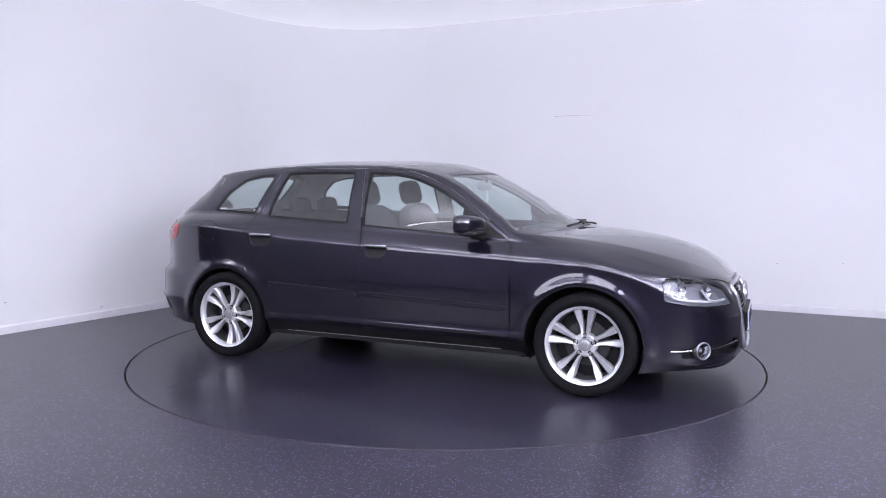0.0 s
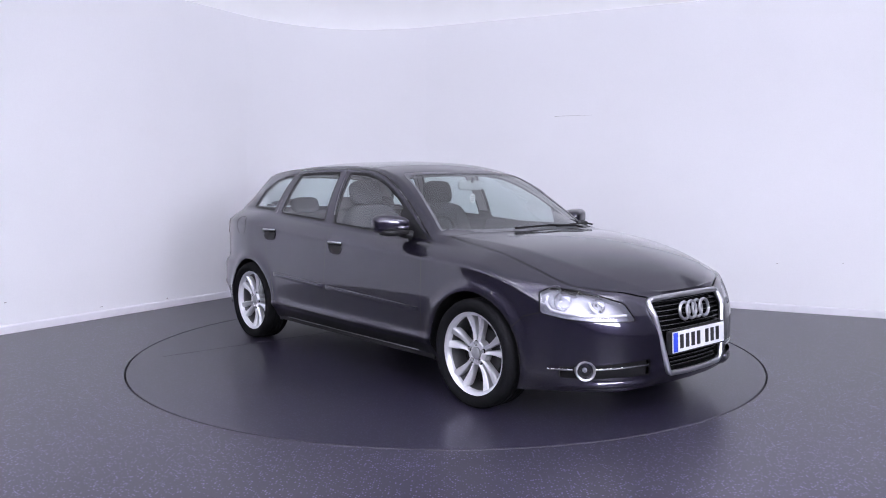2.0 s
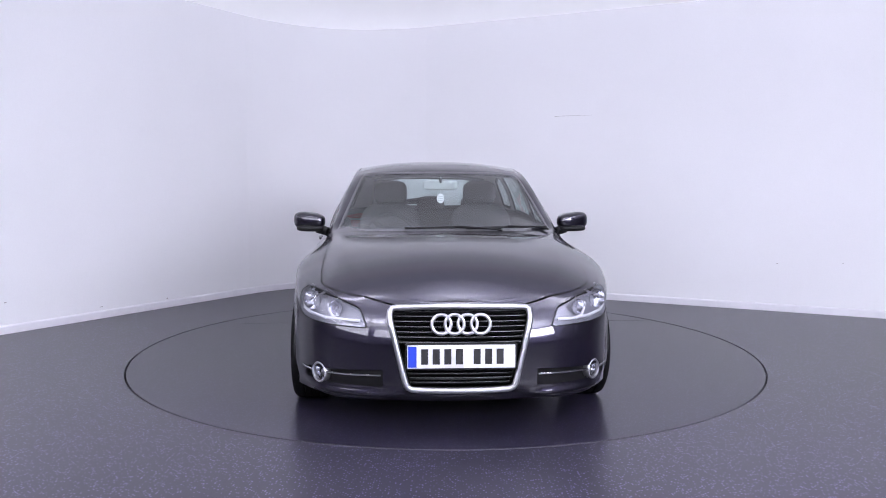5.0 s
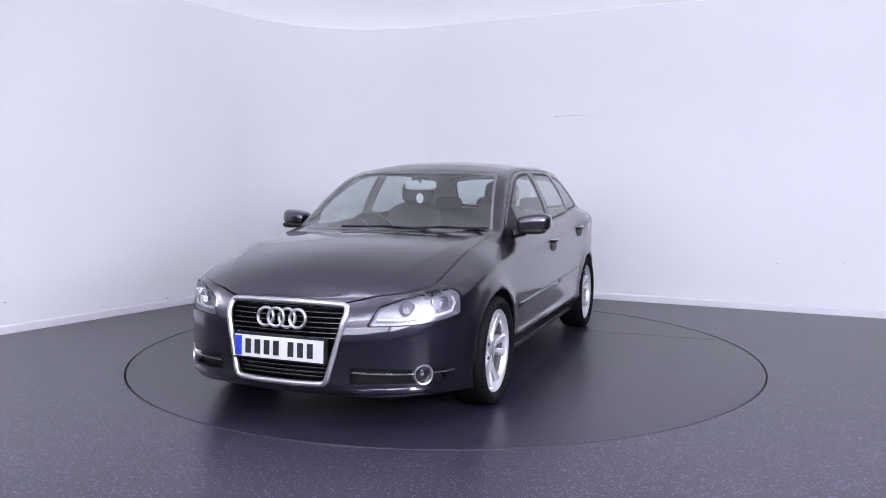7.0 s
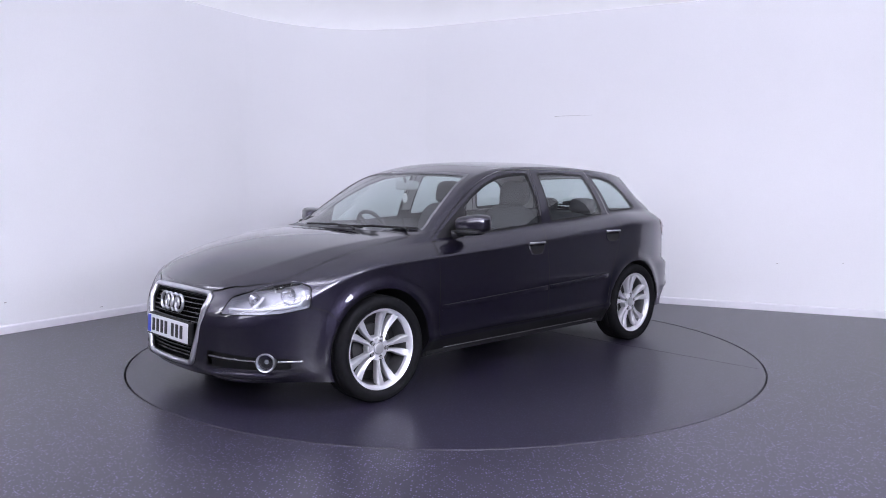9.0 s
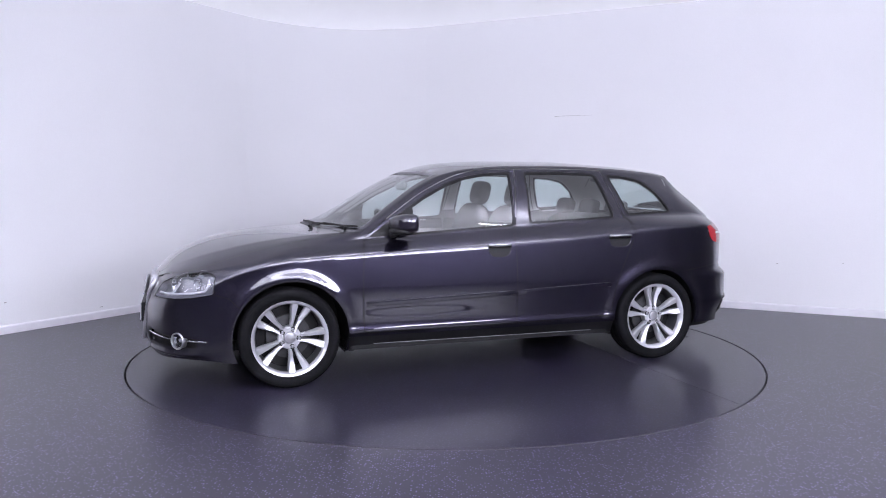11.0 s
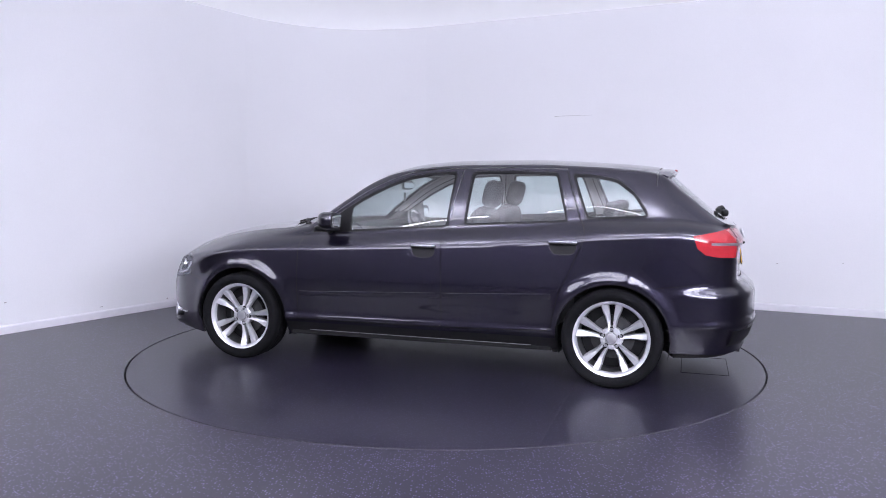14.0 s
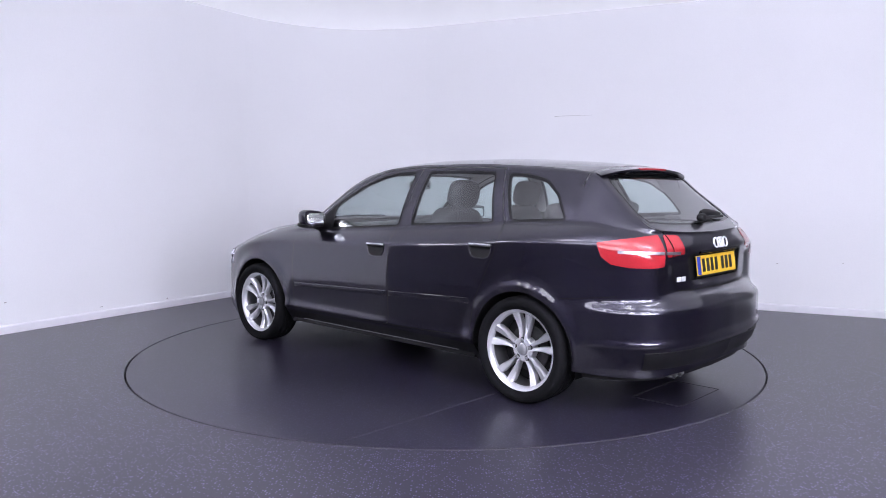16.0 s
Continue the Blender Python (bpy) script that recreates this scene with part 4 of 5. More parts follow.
def blob(size, centre, power=0.5, seg=20, rings=14):
    """A rounded box: a superellipsoid."""
    bm = bmesh.new()
    bmesh.ops.create_uvsphere(bm, u_segments=seg, v_segments=rings, radius=1)
    for v in bm.verts:
        c = [math.copysign(abs(q) ** power, q) for q in v.co]
        v.co = Vector((c[0] * size[0] / 2 + centre[0], c[1] * size[1] / 2 + centre[1], c[2] * size[2] / 2 + centre[2]))
    return bm


def slab(poly, x, depth, bm=None):
    """A plate with a y, z outline, its face at x and its depth behind."""
    bm = bm or bmesh.new()
    a = [bm.verts.new((x, y, z)) for y, z in poly]
    b = [bm.verts.new((x - depth, y, z)) for y, z in poly]
    bm.faces.new(a)
    bm.faces.new(b)
    for i in range(len(a)):
        j = (i + 1) % len(a)
        bm.faces.new((a[i], b[i], b[j], a[j]))
    bmesh.ops.recalc_face_normals(bm, faces=bm.faces)
    return bm


def mirror_loop(half):
    """A full outline from its left half, top to bottom."""
    return list(half) + [(-y, z) for y, z in reversed(half)]


GRILLE = [(0.10, 0.646), (0.312, 0.640), (0.338, 0.628), (0.343, 0.600), (0.335, 0.555), (0.268, 0.292), (0.256, 0.268), (0.230, 0.256), (0.10, 0.252)]


def plate_part(car, name, ground, label, centre, turn, way):
    """A number plate with a blue band and plain bars for its characters."""
    w, h = 0.520, 0.111
    m = Matrix.Translation(centre) @ turn
    plate = part(name, box((0.006, w, h), (0, 0, 0), 0.002), ground, car, label, smooth=False)
    plate.matrix_basis = m
    part("blue_band", box((0.002, 0.040, h - 0.010), (0.0041, -way * (w / 2 - 0.024), 0)), PLATEBLUE, plate, "blue band", smooth=False)
    part("plate_border", box((0.006, w + 0.018, 0.008), (-0.002, 0, -h / 2 - 0.004), 0.002), BLACK, plate, smooth=False)
    x = -w / 2 + 0.062
    for k in range(7):
        if k == 4:
            x += 0.030
        part("character_bar", box((0.0016, 0.034, 0.074), (0.0039, way * (x + 0.021), 0), 0.0), INK, plate, smooth=False)
        x += 0.0555
    return plate


def emblem(car, tree, centre, r, step, way, turn):
    """Four linked metal rings."""
    for k in range(4):
        ring = []
        for i in range(36):
            a = 2 * math.pi * i / 36
            ring.append(Vector((0.004 * (k % 2), (k - 1.5) * step + r * math.cos(a), r * math.sin(a))))
        bm = tube(ring, r * 0.185, 8, closed=True, up=(1, 0, 0))
        bmesh.ops.transform(bm, matrix=Matrix.Translation(centre) @ turn, verts=bm.verts)
        part("emblem_ring", bm, BADGE if way < 0 else SATIN, car, "chrome ring")


def build_front(car, tree):
    loop = mirror_loop(GRILLE)
    pts = [on_front(tree, y, z, 0.006) for y, z in loop]
    fine = []
    n = len(pts)
    for i in range(n):
        p0, p1, p2, p3 = pts[i - 1], pts[i], pts[(i + 1) % n], pts[(i + 2) % n]
        for k in range(6):
            t = k / 6
            fine.append(p1.lerp(p2, t) * 0.6 + 0.4 * 0.5 * ((2 * p1) + (p2 - p0) * t + (2 * p0 - 5 * p1 + 4 * p2 - p3) * t * t + (3 * p1 - p0 - 3 * p2 + p3) * t ** 3))
    grille = part("grille_frame", tube(fine, 0.0155, 10, closed=True, up=(1, 0, 0)), SATIN, car, "satin chrome grille surround")
    inset = [(y * 0.99, 0.45 + (z - 0.45) * 0.99) for y, z in loop]
    part("grille_backing", slab(inset, 2.015, 0.03), BLACK, grille, "black grille backing", smooth=False)

    def half_width(z):
        return float(np.interp(z, [0.252, 0.268, 0.555, 0.60, 0.64], [0.22, 0.25, 0.332, 0.338, 0.31])) - 0.012
    for z in (0.622, 0.598, 0.574, 0.550, 0.526, 0.502, 0.478, 0.372, 0.350, 0.328, 0.306, 0.284):
        w = half_width(z)
        rows = []
        for i in range(13):
            y = -w + 2 * w * i / 12
            x = on_front(tree, y, z).x - 0.016
            rows.append([(x, y, z + 0.003), (x - 0.004, y, z + 0.007), (x - 0.045, y, z + 0.007), (x - 0.045, y, z - 0.006), (x - 0.004, y, z - 0.006)])
        part("grille_slat", ribbon(rows, True), GLOSSBLACK, grille, "gloss black slat", smooth=False)
        part("slat_edge", tube([(r[0][0] + 0.001, r[0][1], r[0][2] + 0.001) for r in rows], 0.0010, 6), STEEL, grille, "thin bright edge")
    x0 = on_front(tree, 0, 0.42).x
    part("plate_holder", box((0.03, 0.54, 0.125), (x0 - 0.012, 0, 0.418), 0.006), BLACK, car, "black plate holder", smooth=False)
    plate_part(car, "front_number_plate", PLATEWHITE, "white number plate with dark bars", (x0 + 0.008, 0, 0.420), Matrix.Rotation(radians(-3), 4, "Y"), 1)
    emblem(car, tree, (on_front(tree, 0, 0.57).x + 0.008, 0, 0.570), 0.046, 0.0635, 1, Matrix.Rotation(radians(-8), 4, "Y"))
    way = Vector((0.74, 0.672, 0))
    for side in (1, -1):
        # fog lamp with its bright strips in a dark slot
        c = on_way(tree, (1.915, 0.680, 0.300), way, -0.012, 1)
        no = Vector((0.72, 0.69, 0)).normalized()
        m = Matrix.Translation((c.x, c.y * side, c.z)) @ Matrix.Rotation(math.atan2(no.y * side, no.x), 4, "Z")
        fog = part("fog_light", lathe([(0.041, -0.01), (0.041, 0.008), (0.043, 0.014), (0.049, 0.016), (0.053, 0.010), (0.053, -0.02)], 40, "x"), SATIN, car, "round fog light with bright ring")
        fog.matrix_basis = m
        part("reflector", lathe([(0.001, -0.045), (0.018, -0.042), (0.034, -0.022), (0.041, -0.004)], 32, "x"), REFLECTOR, fog, "silver reflector")
        part("bulb_cover", blob((0.03, 0.026, 0.026), (-0.020, 0, 0), 1.0, 12, 8), LAMPGREY, fog)
        lens = part("lens", lathe([(0.001, 0.012), (0.020, 0.010), (0.041, 0.002)], 32, "x"), CLEAR, fog, "clear lens")
        lens.visible_shadow = False
        back = []
        for i in range(15):
            s = i / 14
            p = Vector((2.115, 0.385, 0)).lerp(Vector((1.80, 0.752, 0)), s)
            back.append([on_way(tree, (p.x, p.y, z), way, -0.030, side) for z in (0.352, 0.30, 0.255)])
        part("intake_backing", ribbon(back), BLACK, car, "black lower intake")
        for a, b in ((0.02, 0.62), (0.86, 1.12)):
            line = []
            for i in range(10):
                s = a + (b - a) * i / 9
                p = Vector((2.115, 0.385, 0)).lerp(Vector((1.80, 0.752, 0)), s)
                line.append(on_way(tree, (p.x, p.y, 0.318 - 0.016 * s), way, -0.002, side))
            part("chrome_strip", tube(line, 0.0055, 8, flat=0.7), CHROME, car, "bright trim strip")
        # lamps inside the headlight
        for px, py, pz, r in ((1.80, 0.735, 0.655, 0.046), (1.93, 0.595, 0.632, 0.036)):
            c = on_way(tree, (px, py, pz), way, -0.020, side)
            m = Matrix.Translation(c) @ Matrix.Rotation(radians(20 * side), 4, "Z")
            bowl = part("reflector", lathe([(0.008, -0.034), (r * 0.55, -0.026), (r * 0.85, -0.010), (r, 0.004), (r + 0.004, 0.004)], 32, "x"), REFLECTOR, car, "round silver headlight reflector")
            bowl.matrix_basis = m
            part("bulb", blob((0.035, 0.018, 0.018), (-0.014, 0, 0), 1.0, 12, 8), CHROME, bowl, "chrome bulb shield")
        strip = []
        for k, (s, z) in enumerate(((0.09, 0.580), (0.25, 0.578), (0.5, 0.582), (0.75, 0.592), (0.90, 0.604), (0.945, 0.645), (0.92, 0.678))):
            p = Vector((2.052, 0.445, 0)).lerp(Vector((1.722, 0.810, 0)), s)
            strip.append(on_way(tree, (p.x, p.y, z), way, -0.014, side))
        part("light_strip", tube(strip, 0.0075, 8), BADGE, car, "silver strip in the headlight")
        strip = []
        for s, z in ((0.30, 0.574), (0.40, 0.590), (0.46, 0.618), (0.50, 0.650)):
            p = Vector((2.052, 0.445, 0)).lerp(Vector((1.722, 0.810, 0)), s)
            strip.append(on_way(tree, (p.x, p.y, z), way, -0.016, side))
        part("light_strip", tube(strip, 0.0065, 8), BADGE, car, "silver strip in the headlight")
    # blade along the lower edge of the bumper, beside the grille
    for side in (1, -1):
        rows = []
        for i in range(22):
            u = 0.082 + (0.215 - 0.082) * i / 21
            base = shell_point(u, 0.0)
            n2 = plan_normal(u)
            full = math.sin(math.pi * min(1.0, (i + 0.6) / 9) / 2) * math.sin(math.pi * min(1.0, (21.6 - i) / 12) / 2)
            ring = []
            for k in range(9):
                a = math.radians(-100 + 220 * k / 8)
                o, h = 0.036 * full * math.cos(a) + 0.003, 0.022 * full * math.sin(a) + 0.020
                ring.append(Vector((base.x + n2.x * o, (base.y + n2.y * o) * side, base.z + h)))
            rows.append(ring)
        part("bumper_blade", ribbon(rows, True), PAINT, car, "dark grey blade along the bumper's edge", sharp=70)
    # wipers
    for a, b in ((-0.26, 0.34), (0.12, 0.66)):
        blade = [on_front(tree, a + (b - a) * i / 10, 0.962 + 0.006 * math.sin(math.pi * i / 10), 0.009) for i in range(11)]
        part("wiper_blade", tube(blade, 0.007, 6), BLACK, car, "black wiper blade")
        root = on_front(tree, b, 0.952, 0.012)
        mid = on_front(tree, (a + b) / 2, 0.966, 0.017)
        part("wiper_arm", tube([root + Vector((0.04, 0, -0.004)), root + Vector((0.02, -0.05, 0.006)), mid], 0.007, 6, flat=1.4), BLACK, car, "black wiper arm")


def build_sides(car, tree):
    for side in (1, -1):
        # rub strips
        for a, b in ((0.812, -0.198), (-0.222, -0.925)):
            rows = []
            for i in range(22):
                x = a + (b - a) * i / 21
                z = float(np.interp(x, [-0.925, -0.2, 0.81], [0.569, 0.542, 0.509]))
                taper = 1.0 if 0 < i < 21 else 0.2
                rows.append([on_side(tree, x, z + dz, o * taper, side) for dz, o in ((0.0, -0.002), (-0.002, 0.011), (-0.016, 0.013), (-0.030, 0.010), (-0.034, -0.002))])
            part("rub_strip", ribbon(rows, True), PAINT, car, "dark grey door rub strip", sharp=25)
        # thin steel line drawn for the reflection along the sill's lower edge
        line = [on_side(tree, 0.76 - 1.56 * i / 20, 0.234 - 0.003 * i / 20, 0.003, side) for i in range(21)]
        part("sill_glint", tube(line, 0.0025, 6), STEEL, car, "thin steel line drawn for the sill's reflection")
        # handles
        for hx, hz, w in ((-0.088, 0.812, 0.158), (-0.998, 0.858, 0.168)):
            # the recess isn't cut in: a black patch on the skin carries its shade
            rows = []
            for i in range(13):
                s = -1 + 2 * i / 12
                x = hx + s * w / 2
                h = 0.042 * math.sqrt(max(0.02, 1 - abs(s) ** 3.5))
                up, dn = (0.030, -h * 1.15)
                rows.append([on_side(tree, x, hz + up + (dn - up) * k / 5, 0.0022, side) for k in range(6)])
            cup = part("handle_cup_shade", ribbon(rows), BLACK, car, "black patch for the shaded handle recess")
            edge = [r[-1] for r in rows]
            part("cup_edge", tube([rows[0][0]] + edge + [rows[-1][0]], 0.0030, 6), PAINT, cup, "rounded lower edge of the recess")
            bar = []
            for i in range(11):
                s = -1 + 2 * i / 10
                bar.append(on_side(tree, hx + s * w * 0.5, hz + 0.022, 0.004 + 0.024 * (1 - s ** 4), side))
            part("door_handle", tube(bar, 0.0095, 10, flat=0.8), GLOSSBLACK, car, "dark door handle")
            top = [p + Vector((0, 0.004 * side, 0.010)) for p in bar]
            part("handle_trim", tube(top, 0.0062, 8), SATIN, car, "chrome handle strip")
        # door mirror
        shell = blob((0.185, 0.212, 0.128), (0, 0, 0), 0.66, 28, 18)
        for v in shell.verts:
            k = (v.co.y + 0.125) / 0.25
            v.co.z = v.co.z * (0.78 + 0.22 * k) + 0.010 * k
            v.co.x = min(v.co.x, 0.2) * (1.0 - 0.25 * k) - 0.050 * k
            v.co.x = max(v.co.x, -0.078)
        if side < 0:
            shell = mirrored(shell)
        bmesh.ops.translate(shell, verts=shell.verts, vec=(0.590, 0.893 * side, 0.992))
        mirror = part("door_mirror", shell, PAINT, car, "dark grey door mirror housing")
        glass = blob((0.006, 0.160, 0.078), (0.5105, 0.893 * side, 0.994), 0.45, 20, 10)
        part("mirror_glass", glass, MIRRORGLASS, mirror, "silvered mirror glass")
        lowr = blob((0.152, 0.190, 0.046), (0.590, 0.882 * side, 0.948), 0.7, 20, 10)
        part("mirror_base", lowr, BLACK, mirror, "black lower cap")
        foot = tube([(0.600, 0.84 * side, 0.945), (0.615, 0.79 * side, 0.932), (0.630, 0.765 * side, 0.925)], 0.030, 10, flat=0.8)
        part("mirror_arm", foot, BLACK, mirror, "black mirror arm")
        tri = []
        for i in range(9):
            x = 0.762 - 0.292 * i / 8
            top = float(np.interp(x, [0.47, 0.58, 0.775], [1.106, 1.034, 0.906]))
            low = float(np.interp(x, [0.47, 0.775], [0.922, 0.906]))
            tri.append([on_side(tree, x, low + (top - low) * k / 5, 0.002, side) for k in range(6)])
        part("mirror_triangle", ribbon(tri), BLACK, car, "black mirror triangle")
        # roof moulding
        rail = []
        for i in range(30):
            x = 0.14 - 1.66 * i / 29
            ry, rz = RAIL(x)
            rail.append(Vector((x, (ry - 0.020) * side, rz + 0.0025)))
        part("roof_moulding", tube(rail, 0.0035, 6), BLACK, car, "black roof joint moulding")
    # fuel flap on the right-hand rear wing
    ring = []
    for i in range(40):
        a = 2 * math.pi * i / 40
        c, s = math.cos(a), math.sin(a)
        ring.append(on_side(tree, -1.455 + 0.075 * math.copysign(abs(c) ** 0.75, c), 0.905 + 0.070 * math.copysign(abs(s) ** 0.75, s), 0.0006, -1))
    part("fuel_flap_joint", tube(ring, 0.0022, 6, closed=True), BLACK, car, "thin joint of the fuel flap")


def build_back(car, tree):
    # roof spoiler with the high brake light
    rows = []
    for i in range(25):
        s = -1 + 2 * i / 24
        y = 0.52 * s
        zt = 1.354 - 0.034 * s * s - 0.012 * s ** 6
        x0, x1 = -1.545, -1.645 + 0.045 * s ** 4
        rows.append([(x0, y, zt - 0.002), ((x0 + x1) / 2, y, zt - 0.001), (x1, y, zt - 0.014), (x1 + 0.004, y, zt - 0.026), (x0 - 0.03, y, zt - 0.046), (x0, y, zt - 0.035)])
    spoiler = part("roof_spoiler", ribbon(rows, True), PAINT, car, "dark grey roof spoiler", sharp=50)
    lamp = []
    for i in range(9):
        y = -0.16 + 0.32 * i / 8
        zt = 1.356 - 0.030 * (y / 0.53) ** 2
        lamp.append([(-1.633, y, zt - 0.009), (-1.648, y, zt - 0.014), (-1.647, y, zt - 0.024), (-1.635, y, zt - 0.027)])
    part("brake_light", ribbon(lamp, True), REDLENS, spoiler, "red high brake light")
    # rear wiper on the glass
    base = on_front(tree, 0.0, 1.035, 0.02, -1)
    arm = [on_front(tree, y, z, o, -1) for y, z, o in ((0.0, 1.042, 0.030), (-0.06, 1.050, 0.036), (-0.14, 1.052, 0.034), (-0.24, 1.052, 0.028), (-0.33, 1.050, 0.022))]
    rows = []
    for p, h in zip(arm, (0.030, 0.026, 0.021, 0.018, 0.010)):
        rows.append([p + Vector((-0.012 * math.cos(a), 0, h * math.sin(a))) for a in [2 * math.pi * k / 10 for k in range(10)]])
    wiper = part("rear_wiper", ribbon(rows, True), BLACK, car, "black rear wiper")
    part("wiper_pivot", blob((0.050, 0.075, 0.050), base + Vector((-0.004, 0, 0.002)), 0.8), BLACK, wiper, "black wiper pivot cap")
    part("wiper_blade", tube([on_front(tree, -0.02, 1.040, 0.012, -1), on_front(tree, -0.2, 1.040, 0.012, -1), on_front(tree, -0.38, 1.042, 0.012, -1)], 0.009, 6), BLACK, wiper)
    xr = on_front(tree, 0, 0.795, 0.0, -1).x
    plate_part(car, "rear_number_plate", PLATEYELLOW, "yellow number plate with dark bars", (xr + 0.006, 0, 0.795), Matrix.Rotation(radians(8), 4, "Y") @ Matrix.Rotation(math.pi, 4, "Z"), 1)
    part("plate_light_bar", tube([on_front(tree, -0.25 + 0.5 * i / 8, 0.874, 0.004, -1) for i in range(9)], 0.009, 8), GLOSSBLACK, car, "black grip bar over the plate")
    emblem(car, tree, on_front(tree, 0, 0.915, 0.005, -1), 0.027, 0.037, -1, Matrix.Rotation(radians(14), 4, "Y") @ Matrix.Rotation(math.pi, 4, "Z"))
    # badge of plain bright bars
    for y, w in ((0.432, 0.036), (0.390, 0.032)):
        p = on_front(tree, y, 0.735, 0.004, -1)
        badge = part("model_badge", box((0.004, w, 0.026), (0, 0, 0), 0.0015), BADGE, car, "small bright badge bar", smooth=False)
        badge.matrix_basis = Matrix.Translation(p) @ Matrix.Rotation(radians(-12), 4, "Z")
    way = Vector((-0.727, 0.687, 0))
    for side in (1, -1):
        for a, b, h in ((0.26, 0.985, 0.0085), (1.03, 1.30, 0.0085)):
            rows = []
            for i in range(14):
                s = a + (b - a) * i / 13
                p = Vector((-1.715, 0.765, 0)).lerp(Vector((-1.957, 0.508, 0)), s)
                z = 0.897 - 0.014 * s
                rows.append([on_way(tree, (p.x, p.y, z + dz), way, o, side) for dz, o in ((h, 0.002), (h * 0.8, 0.0065), (-h * 0.8, 0.0065), (-h, 0.002))])
            part("lamp_strip", ribbon(rows, True), SATIN, car, "pale strip across the tail light")
    # lower bumper insert, rear fog reflectors and exhaust
    rows = []
    for i in range(31):
        u = 0.895 + (1.0 - 0.895) * i / 30
        x, y = PLAN(u)
        n2 = plan_normal(u)
        rows.append([Vector((x + n2.x * o, y + n2.y * o, z)) for o, z in ((0.030, 0.372), (0.040, 0.366), (0.018, 0.300), (-0.030, 0.238), (-0.06, 0.235))])
    for side in (1, -1):
        part("lower_valance", ribbon([[Vector((p.x, p.y * side, p.z)) for p in r] for r in rows]), BLACK, car, "dark lower rear valance")
    for y in (0.40, 0.475):
        pipe = lathe([(0.030, -0.06), (0.034, 0.02), (0.031, 0.024), (0.028, 0.02), (0.026, -0.06)], 24, "x")
        bmesh.ops.rotate(pipe, verts=pipe.verts, matrix=Matrix.Rotation(math.pi, 3, "Z"))
        bmesh.ops.translate(pipe, verts=pipe.verts, vec=(-2.03, y, 0.235))
        part("exhaust_tip", pipe, STEEL, car, "steel exhaust tip")


# ---- cabin ----
def build_seat(car, x, y):
    """A front seat with cushion, backrest and headrest."""
    m = Matrix.Translation((x, y, 0.30))
    cushion = blob((0.52, 0.50, 0.20), (0.02, 0, 0.18), 0.55)
    back = blob((0.17, 0.50, 0.64), (0, 0, 0), 0.55)
    bmesh.ops.transform(back, matrix=Matrix.Translation((-0.30, 0, 0.48)) @ Matrix.Rotation(radians(-18), 4, "Y"), verts=back.verts)
    head = blob((0.11, 0.27, 0.19), (0, 0, 0), 0.6)
    bmesh.ops.transform(head, matrix=Matrix.Translation((-0.43, 0, 0.875)) @ Matrix.Rotation(radians(-14), 4, "Y"), verts=head.verts)
    seat = part("front_seat", cushion, CABIN, car, "dark grey cloth front seat")
    seat.matrix_basis = m
    part("backrest", back, CABIN, seat, "dark cloth backrest")
    part("headrest", head, CABIN, seat, "dark cloth headrest")
    for s in (-1, 1):
        part("headrest_post", tube([(-0.385, 0.06 * s, 0.72), (-0.425, 0.06 * s, 0.86)], 0.006, 8), CHROME, seat)


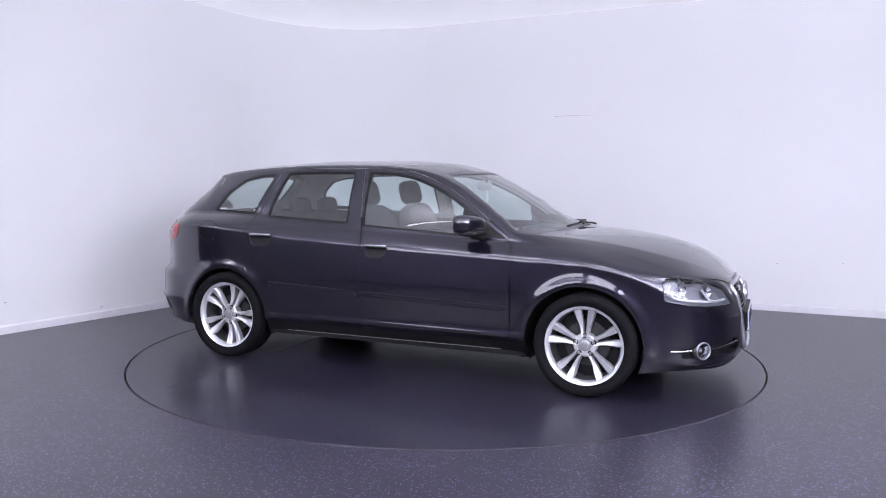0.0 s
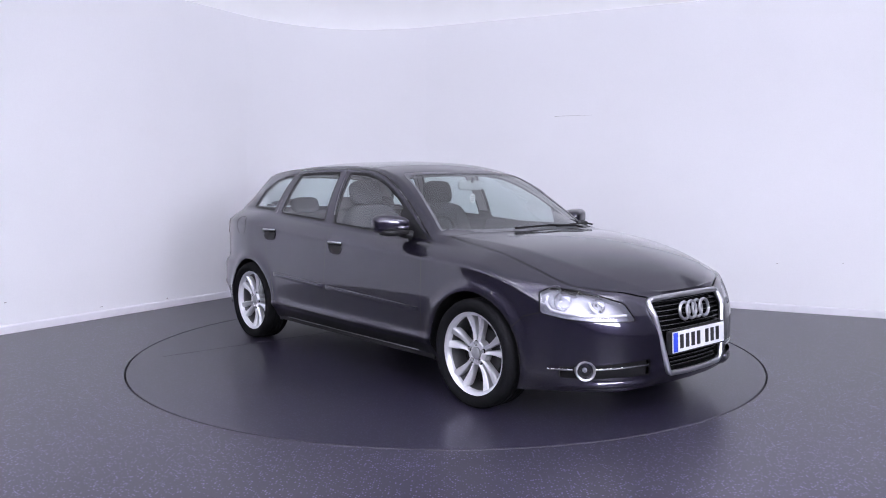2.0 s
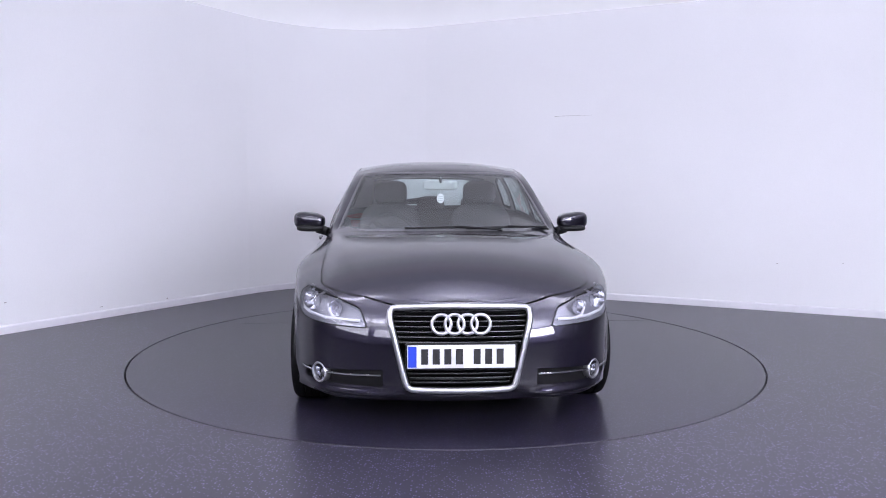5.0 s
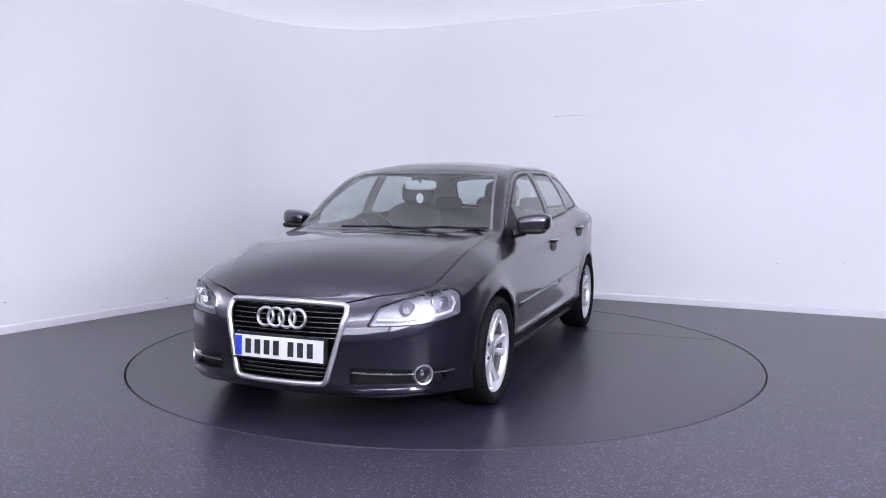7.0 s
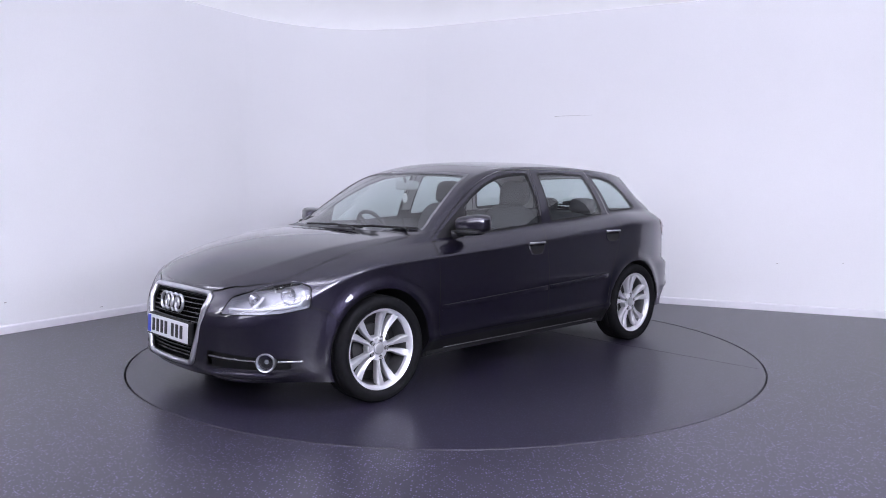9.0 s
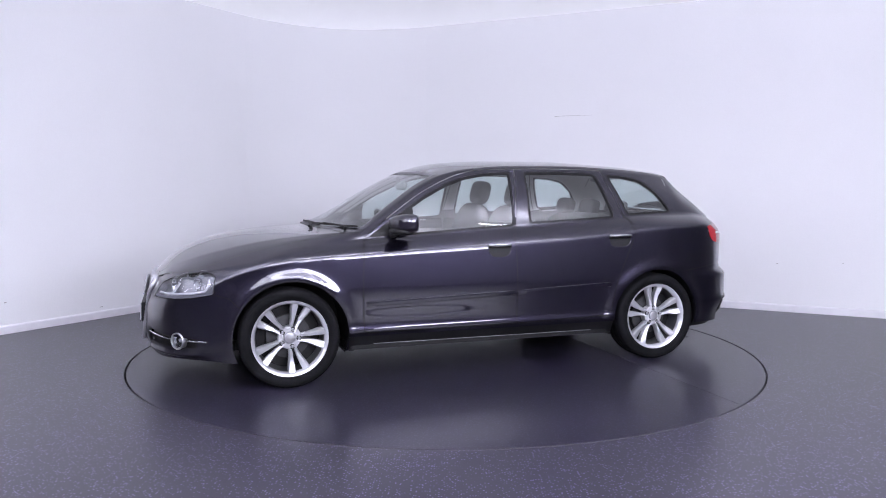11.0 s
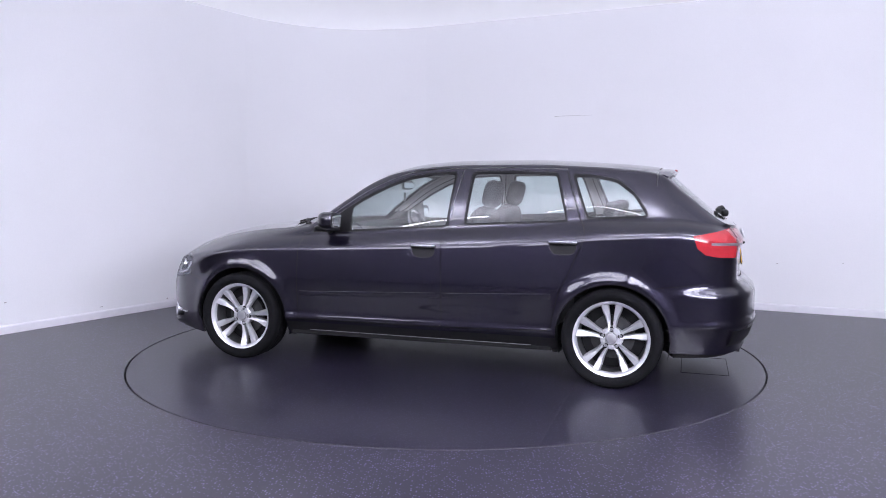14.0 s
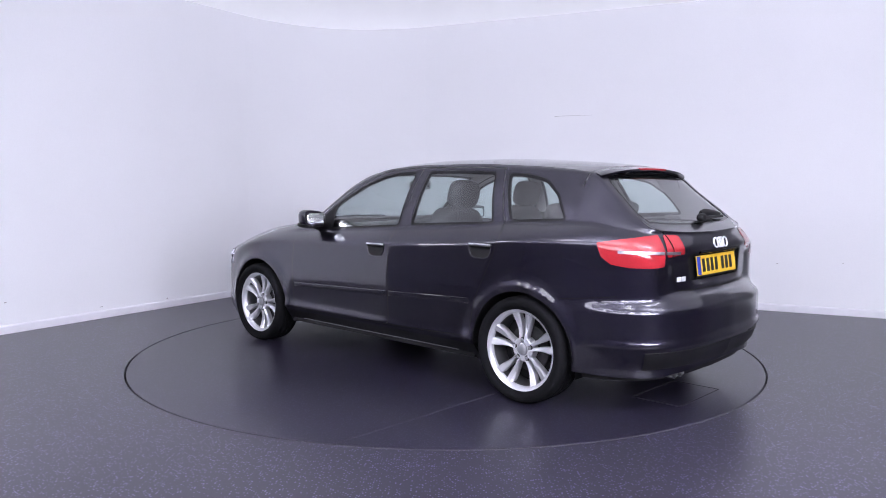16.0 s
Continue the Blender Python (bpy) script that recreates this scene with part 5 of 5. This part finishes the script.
def build_cabin(car):
    build_seat(car, 0.00, 0.36)
    build_seat(car, 0.00, -0.36)
    bench = part("rear_bench", blob((0.50, 1.25, 0.20), (-0.80, 0, 0.47), 0.5), CABIN, car, "dark grey cloth rear bench")
    back = blob((0.16, 1.24, 0.58), (0, 0, 0), 0.5)
    bmesh.ops.transform(back, matrix=Matrix.Translation((-1.12, 0, 0.74)) @ Matrix.Rotation(radians(-22), 4, "Y"), verts=back.verts)
    part("backrest", back, CABIN, bench, "dark cloth rear backrest")
    for y in (-0.40, 0.0, 0.40):
        head = blob((0.09, 0.25, 0.13), (0, 0, 0), 0.6)
        bmesh.ops.transform(head, matrix=Matrix.Translation((-1.24, y, 1.065)) @ Matrix.Rotation(radians(-15), 4, "Y"), verts=head.verts)
        part("headrest", head, CABIN, bench, "dark cloth rear headrest")
    part("parcel_shelf", box((0.50, 1.15, 0.03), (-1.52, 0, 0.985), 0.01), CABIN, car, "dark parcel shelf")
    dash = []
    for i in range(15):
        y = -0.70 + 1.40 * i / 14
        hump = 0.022 * math.exp(-((y + 0.36) / 0.16) ** 2)
        bow = 0.22 * (1 - (y / 0.75) ** 2)
        dash.append([(0.76 + bow, y, 0.915), (0.70 + bow * 0.6, y, 0.935 + hump * 0.4), (0.58, y, 0.935 + hump), (0.50, y, 0.900 + hump), (0.47, y, 0.78), (0.52, y, 0.52), (0.90, y, 0.50)])
    part("dashboard", ribbon(dash, True), DASH, car, "black moulded dashboard", sharp=60)
    part("cabin_floor", merge(box((1.70, 1.45, 0.03), (-0.03, 0, 0.30), 0.01), box((1.0, 1.05, 0.03), (-1.40, 0, 0.31), 0.01)), CABIN, car, "dark cabin carpet", smooth=False)
    part("centre_console", box((0.95, 0.20, 0.30), (0.15, 0, 0.47), 0.03, 3), DASH, car, "black centre console")
    tilt = Matrix.Translation((0.36, -0.36, 0.875)) @ Matrix.Rotation(radians(-64), 4, "Y")
    rim = tube([(0.178 * math.cos(2 * math.pi * i / 40), 0.178 * math.sin(2 * math.pi * i / 40), 0) for i in range(40)], 0.0145, 10, closed=True)
    wheel = part("steering_wheel", rim, DASH, car, "black steering wheel")
    wheel.matrix_basis = tilt
    part("airbag_cover", blob((0.13, 0.16, 0.05), (0, 0, 0.01), 0.6), DASH, wheel)
    for a in (0, 130, 230):
        c, s = math.cos(radians(a + 90)), math.sin(radians(a + 90))
        part("spoke", tube([(0.05 * c, 0.05 * s, 0.005), (0.172 * c, 0.172 * s, 0)], 0.014, 8, flat=1.3), DASH, wheel)
    part("steering_column", tube([(0.36, -0.36, 0.875), (0.55, -0.36, 0.80)], 0.035, 12), DASH, car)
    mirror = part("interior_mirror", blob((0.030, 0.245, 0.070), (0.345, 0.0, 1.235), 0.5), LITMIRROR, car, "interior mirror with brightness painted into its grey")
    part("mirror_glass", blob((0.004, 0.215, 0.050), (0.3295, 0, 1.235), 0.45), MIRRORGLASS, mirror)
    part("mirror_stem", tube([(0.355, 0, 1.255), (0.375, 0, 1.290)], 0.010, 8), DASH, mirror)
    part("tag_thread", tube([(0.355, 0.0, 1.21), (0.365, 0.0, 1.17)], 0.0014, 6), PAPER, mirror)
    tag = part("hanging_tag", lathe([(0.001, 0.0015), (0.030, 0.0015), (0.030, -0.0015), (0.001, -0.0015)], 28, "x"), PAPER, car, "round white card hanging from the mirror")
    tag.matrix_basis = Matrix.Translation((0.365, 0.0, 1.143)) @ Matrix.Diagonal((1, 0.9, 1.15, 1))
    for z in (-0.012, 0.0, 0.012):
        part("print_bar", box((0.0008, 0.036, 0.004), (0.0022, 0, z)), LAMPGREY, tag, smooth=False)
    for side in (1, -1):
        for a, b in ((0.74, -0.22), (-0.24, -1.05)):
            rows = []
            for i in range(10):
                x = a + (b - a) * i / 9
                rows.append([(x, side * yy, z) for yy, z in ((0.735, 0.955), (0.715, 0.930), (0.700, 0.80), (0.690, 0.62), (0.70, 0.36))])
            part("door_card", ribbon(rows), DASH, car, "black inner door panel")


build_room()
build_lights()
build_fill_boxes()
table = build_turntable()
car, skin = build_car()
build_front(car, skin)
build_sides(car, skin)
build_back(car, skin)
build_cabin(car)


def heading(t):
    """The turntable's angle in degrees."""
    return -23.30 - 12.4327 * t - 0.07505 * t**2 + 0.009842 * t**3 - 0.00032858 * t**4


def motions():
    rows, disc = [], []
    for k in range(17):
        turn = Matrix.Rotation(radians(heading(k * CLIP / 16)), 4, "Z")
        disc.append((k * CLIP / 16, turn))
        rows.append((k * CLIP / 16, turn @ Matrix.Translation((-0.012, -0.061, 0.0))))
    walk(table, disc)
    walk(car, rows)


motions()
